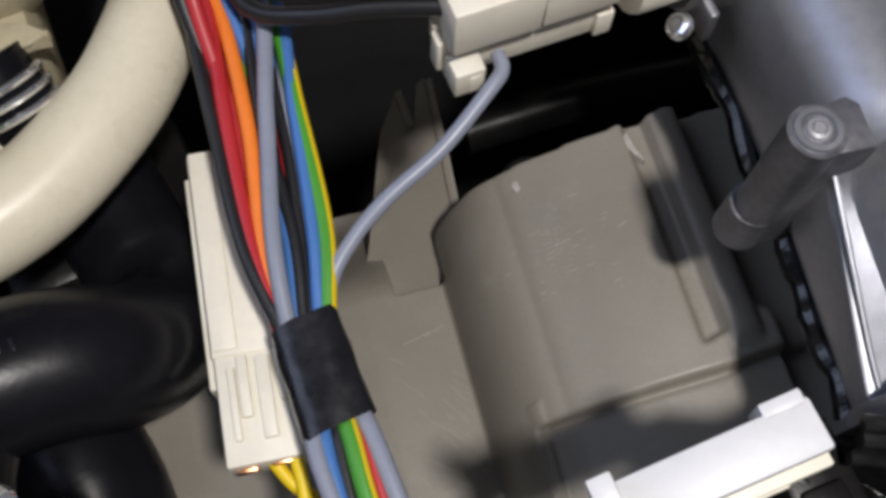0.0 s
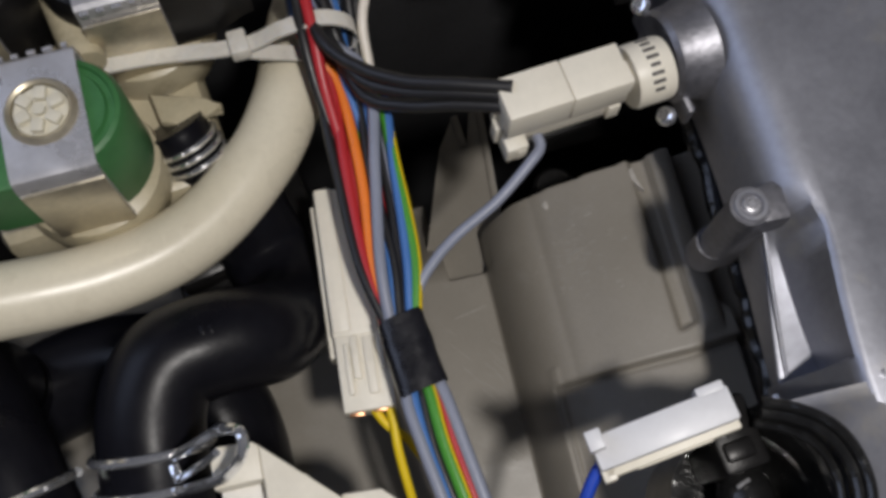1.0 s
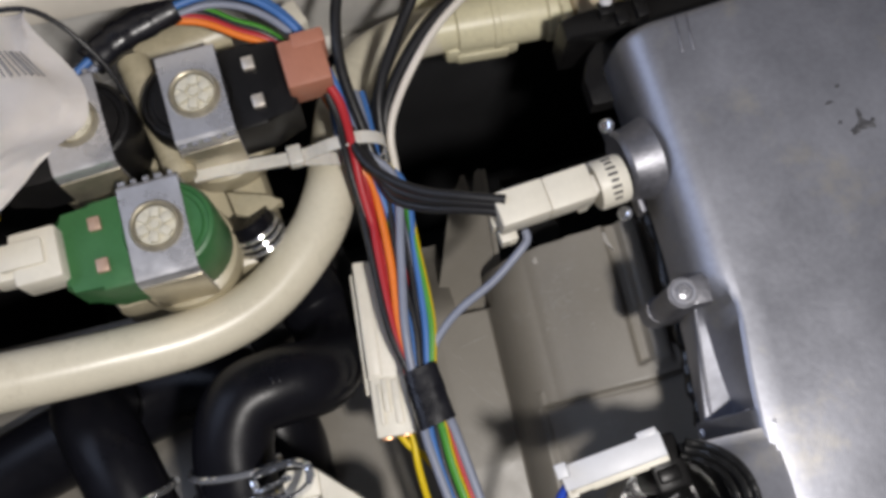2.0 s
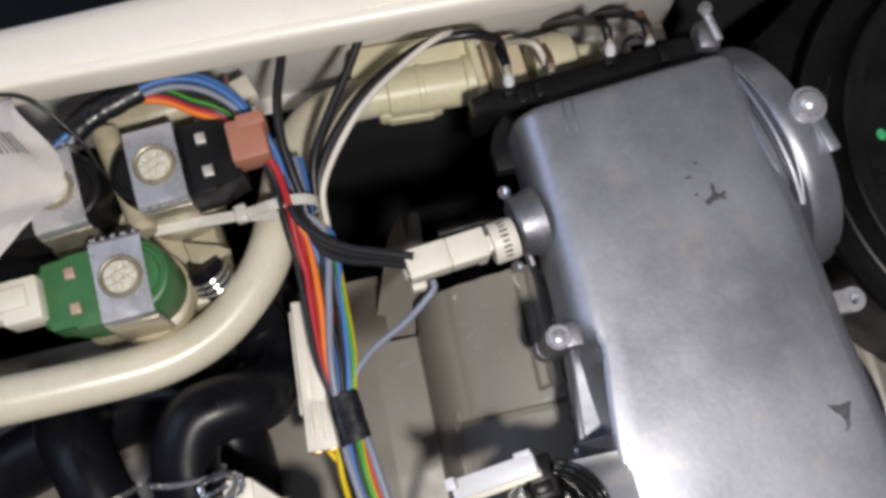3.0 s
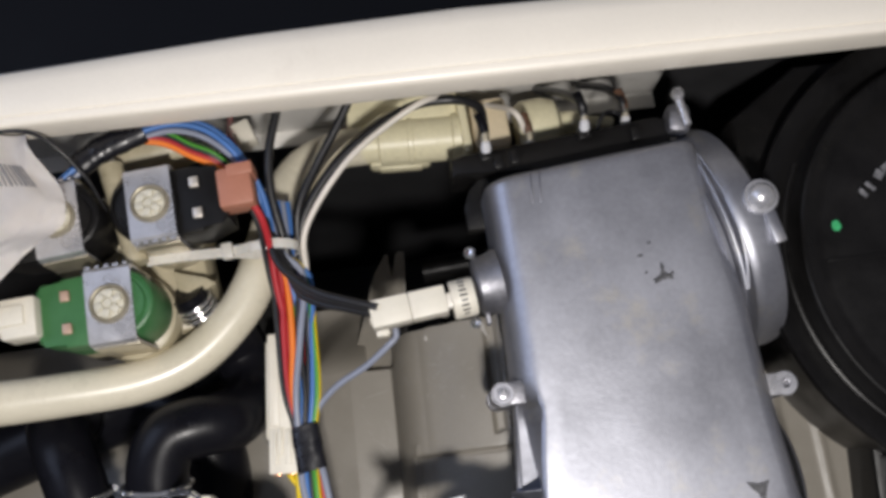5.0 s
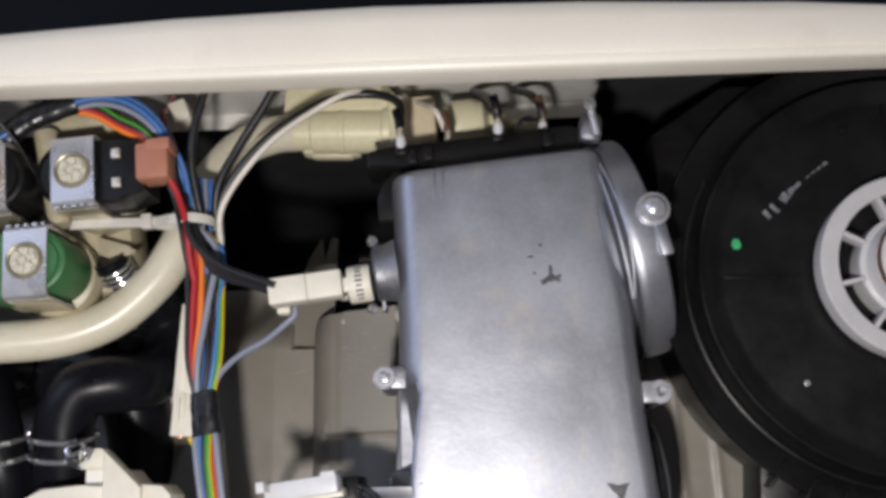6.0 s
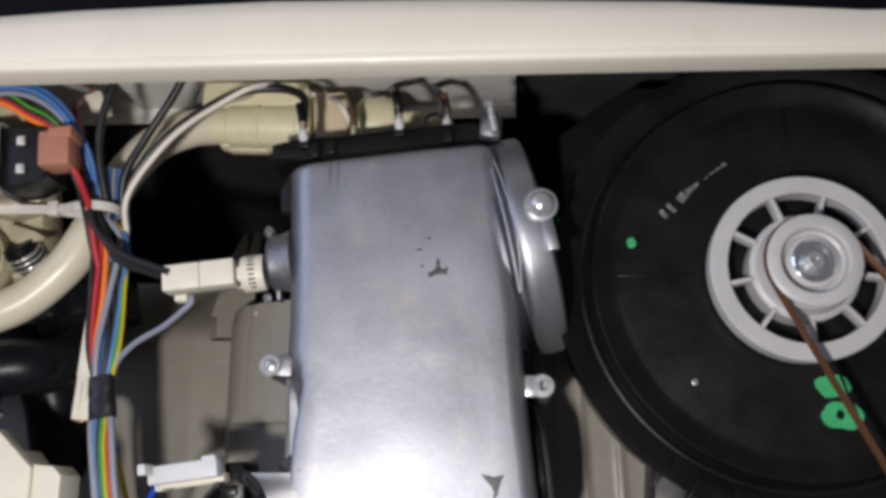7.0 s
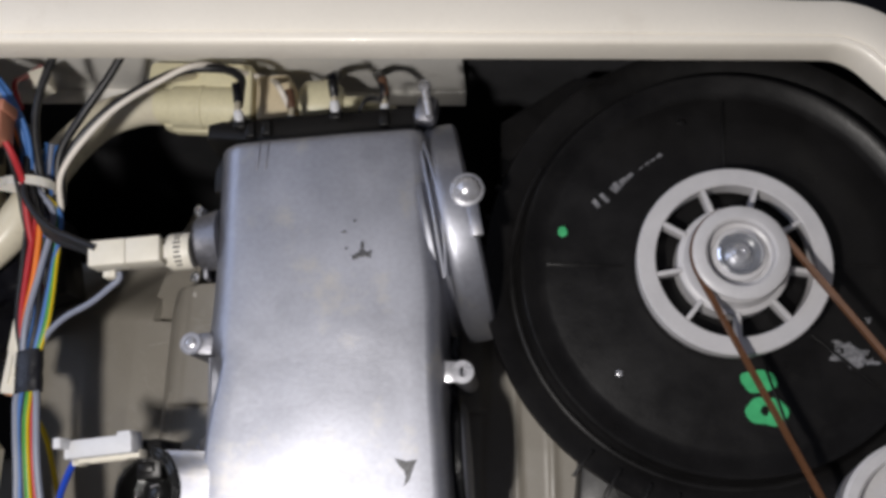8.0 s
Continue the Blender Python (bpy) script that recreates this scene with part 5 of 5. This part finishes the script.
# rib curving along the housing wall
pts = [(FX + 0.1058 * math.cos(radians(a)), FY + 0.1058 * math.sin(radians(a)), -0.0172) for a in range(150, 300, 10)]
part("rim_bead", tube(mesh(), pts, 0.0016, 8, 4), BLACK, fan)
screw("screw", (0.283, 0.055, -0.0098), (0, 0, 1), 0.0017, 0.0014, "small bright screw in the housing", parent=fan)
screw("screw", (0.3155, 0.1850, -0.0100), (0, 0, 1), 0.0022, 0.0016, "small dark screw in the housing", mat=BLACK, parent=fan)
part("paint_dot", blob(mesh(), (0.2551, 0.1255, -0.0094), (0.0024, 0.0026), 0.0004, seed=3), GREEN_PAINT, fan, "green paint dot")
part("paint_dot", blob(mesh(), (0.2220, 0.1440, -0.0335), (0.0030, 0.0026), 0.0004, seed=5), GREEN_PAINT, fan, "green paint dot")
part("paint_blot", blob(mesh(), (0.3485, 0.0532, -0.0090), (0.0083, 0.0058), 0.0004, seed=7, n=28), GREEN_PAINT, fan, "green paint blot")
blot = part("paint_blot", blob(mesh(), (0.3522, 0.0388, -0.0091), (0.0094, 0.0070), 0.0004, seed=11, n=28), GREEN_PAINT, fan, "green paint blot")
part("blot_hole", blob(mesh(), (0.3508, 0.0392, -0.0086), (0.0018, 0.0022), 0.0002, seed=2), BLACK, blot, "dark hole in the green blot")
bm = mesh()
for k, (s, w, l) in enumerate(((0.0, 0.0050, 0.0024), (0.005, 0.0058, 0.0022), (0.013, 0.0066, 0.0048), (0.0175, 0.0058, 0.0040), (0.022, 0.0056, 0.0042), (0.029, 0.0040, 0.0030), (0.0325, 0.0044, 0.0030), (0.036, 0.0042, 0.0030), (0.040, 0.0048, 0.0034))):
    box(bm, (0.272 + s * 0.82, 0.1405 + s * 0.62, -0.0093), (l, w, 0.0004), 37 + (k % 3) * 8)
part("written_mark", bm, SMEAR, fan, "pale unreadable chalk marks", smooth=False)
for x, y, r, s in ((0.389, 0.0720, 0.004, 1), (0.393, 0.0660, 0.006, 2), (0.385, 0.0670, 0.003, 3), (0.400, 0.0640, 0.0035, 4), (0.402, 0.084, 0.002, 5)):
    part("smear", blob(mesh(), (x, y, -0.0090), (r, r * 0.5), 0.0003, rough=1.4, seed=s), SMEAR, fan, "pale chalky smear")

pul = thing("fan_pulley", "white nylon spoked pulley on the fan shaft", "pulley", (FX, FY, -0.008))
PZ = 0.0080
part("rim", lathe(mesh(), [(0.0372, -0.012), (0.0372, -0.0005), (0.0378, 0.0), (0.0450, 0.0), (0.0458, -0.0008), (0.0460, -0.0025), (0.0455, -0.012), (0.0372, -0.012)], (FX, FY, PZ), n=72), PULLEY, pul)
part("hub", lathe(mesh(), [(0.0265, -0.014), (0.0265, -0.001), (0.0255, 0.0), (0.0240, 0.0005), (0.0225, 0.004), (0.0222, 0.008), (0.0205, 0.0100), (0.0205, 0.0120), (0.0222, 0.0135), (0.0222, 0.0155), (0.0205, 0.0165), (0.0165, 0.0165),
                          (0.0155, 0.0155), (0.0150, 0.0110), (0.0130, 0.0100), (0.0125, 0.0120), (0, 0.0120)], (FX, FY, PZ - 0.002), n=56), PULLEY, pul)
cap = part("shaft_cap", lathe(mesh(), [(0.0105, 0.0), (0.0105, 0.0022), (0.0095, 0.0028), (0.0070, 0.0020), (0.0045, 0.0006), (0, 0.0006)], (FX, FY, PZ + 0.0098), n=36), CHROME, pul, "bright steel washer")
part("shaft_end", lathe(mesh(), [(0.0040, 0.0), (0.0040, 0.0040), (0.0032, 0.0046), (0.0014, 0.0046), (0.0012, 0.0034), (0, 0.0034)], (FX, FY, PZ + 0.0100), n=24), ZINC, cap, "steel shaft end")
for k in range(9):
    a = radians(112 + 40 * k)
    bm = box(mesh(), (FX + 0.0318 * math.cos(a), FY + 0.0318 * math.sin(a), PZ - 0.0050), (0.0125, 0.0022, 0.0085), math.degrees(a), bevel=0.0004)
    part("spoke", bm, PULLEY, pul)

mp = thing("motor_pulley", "white plastic pulley on the drive motor", "pulley", (0.410, -0.0095, -0.02))
part("wheel", lathe(mesh(), [(0, -0.020), (0.030, -0.020), (0.033, -0.004), (0.0335, 0.0055), (0.0350, 0.0075), (0.0355, 0.0100), (0.0340, 0.0115), (0.0300, 0.0115), (0.0285, 0.0100), (0.0280, 0.0050), (0.0120, 0.0040), (0.0110, 0.0090), (0, 0.0090)],
                    (0.410, -0.0095, PZ), n=56), PULLEY, mp)
part("shaft", cyl(mesh(), (0.410, -0.0095, PZ + 0.008), (0.410, -0.0095, PZ + 0.0125), 0.005, n=24), ZINC, mp)
bm = lathe(mesh(), [(0, -0.12), (0.030, -0.12), (0.030, -0.02), (0.024, -0.016), (0, -0.016)], (0.410, -0.0095, 0), n=40)
tagged(part("drive_motor", bm, BLACK), "black drive motor below the white pulley", "motor")
# belt round both wheels
A, B, ra, rb = Vector((FX, FY)), Vector((0.410, -0.0095)), 0.0215, 0.0345
d = (B - A)
D = d.length
base = math.atan2(d.y, d.x)
off = math.acos((ra - rb) / D)
loop = []
for k in range(25):
    a = base + off + (2 * math.pi - 2 * off) * k / 24
    loop.append(Vector((A.x + ra * math.cos(a), A.y + ra * math.sin(a))))
end = []
for k in range(25):
    a = base - off + 2 * off * k / 24
    end.append(Vector((B.x + rb * math.cos(a), B.y + rb * math.sin(a))))
straight1 = [loop[-1].lerp(end[0], k / 6) for k in range(1, 6)]
straight2 = [end[-1].lerp(loop[0], k / 6) for k in range(1, 6)]
ringline = loop + straight1 + end + straight2
bm = mesh()
rows = []
for k, p in enumerate(ringline):
    t = (ringline[(k + 1) % len(ringline)] - ringline[k - 1]).normalized()
    nrm = Vector((t.y, -t.x))
    w = PZ + 0.0102
    rows.append([bm.verts.new((p.x + nrm.x * s, p.y + nrm.y * s, w + h)) for s, h in ((-0.0012, -0.0016), (0.0010, -0.0022), (0.0016, 0.0), (0.0010, 0.0022), (-0.0012, 0.0016))])
for k in range(len(rows)):
    p, q = rows[k], rows[(k + 1) % len(rows)]
    for j in range(5):
        bm.faces.new((p[j], p[(j + 1) % 5], q[(j + 1) % 5], q[j]))
tagged(part("drive_belt", bm, BELT), "brown rubber drive belt joining fan and motor pulleys", "belt")
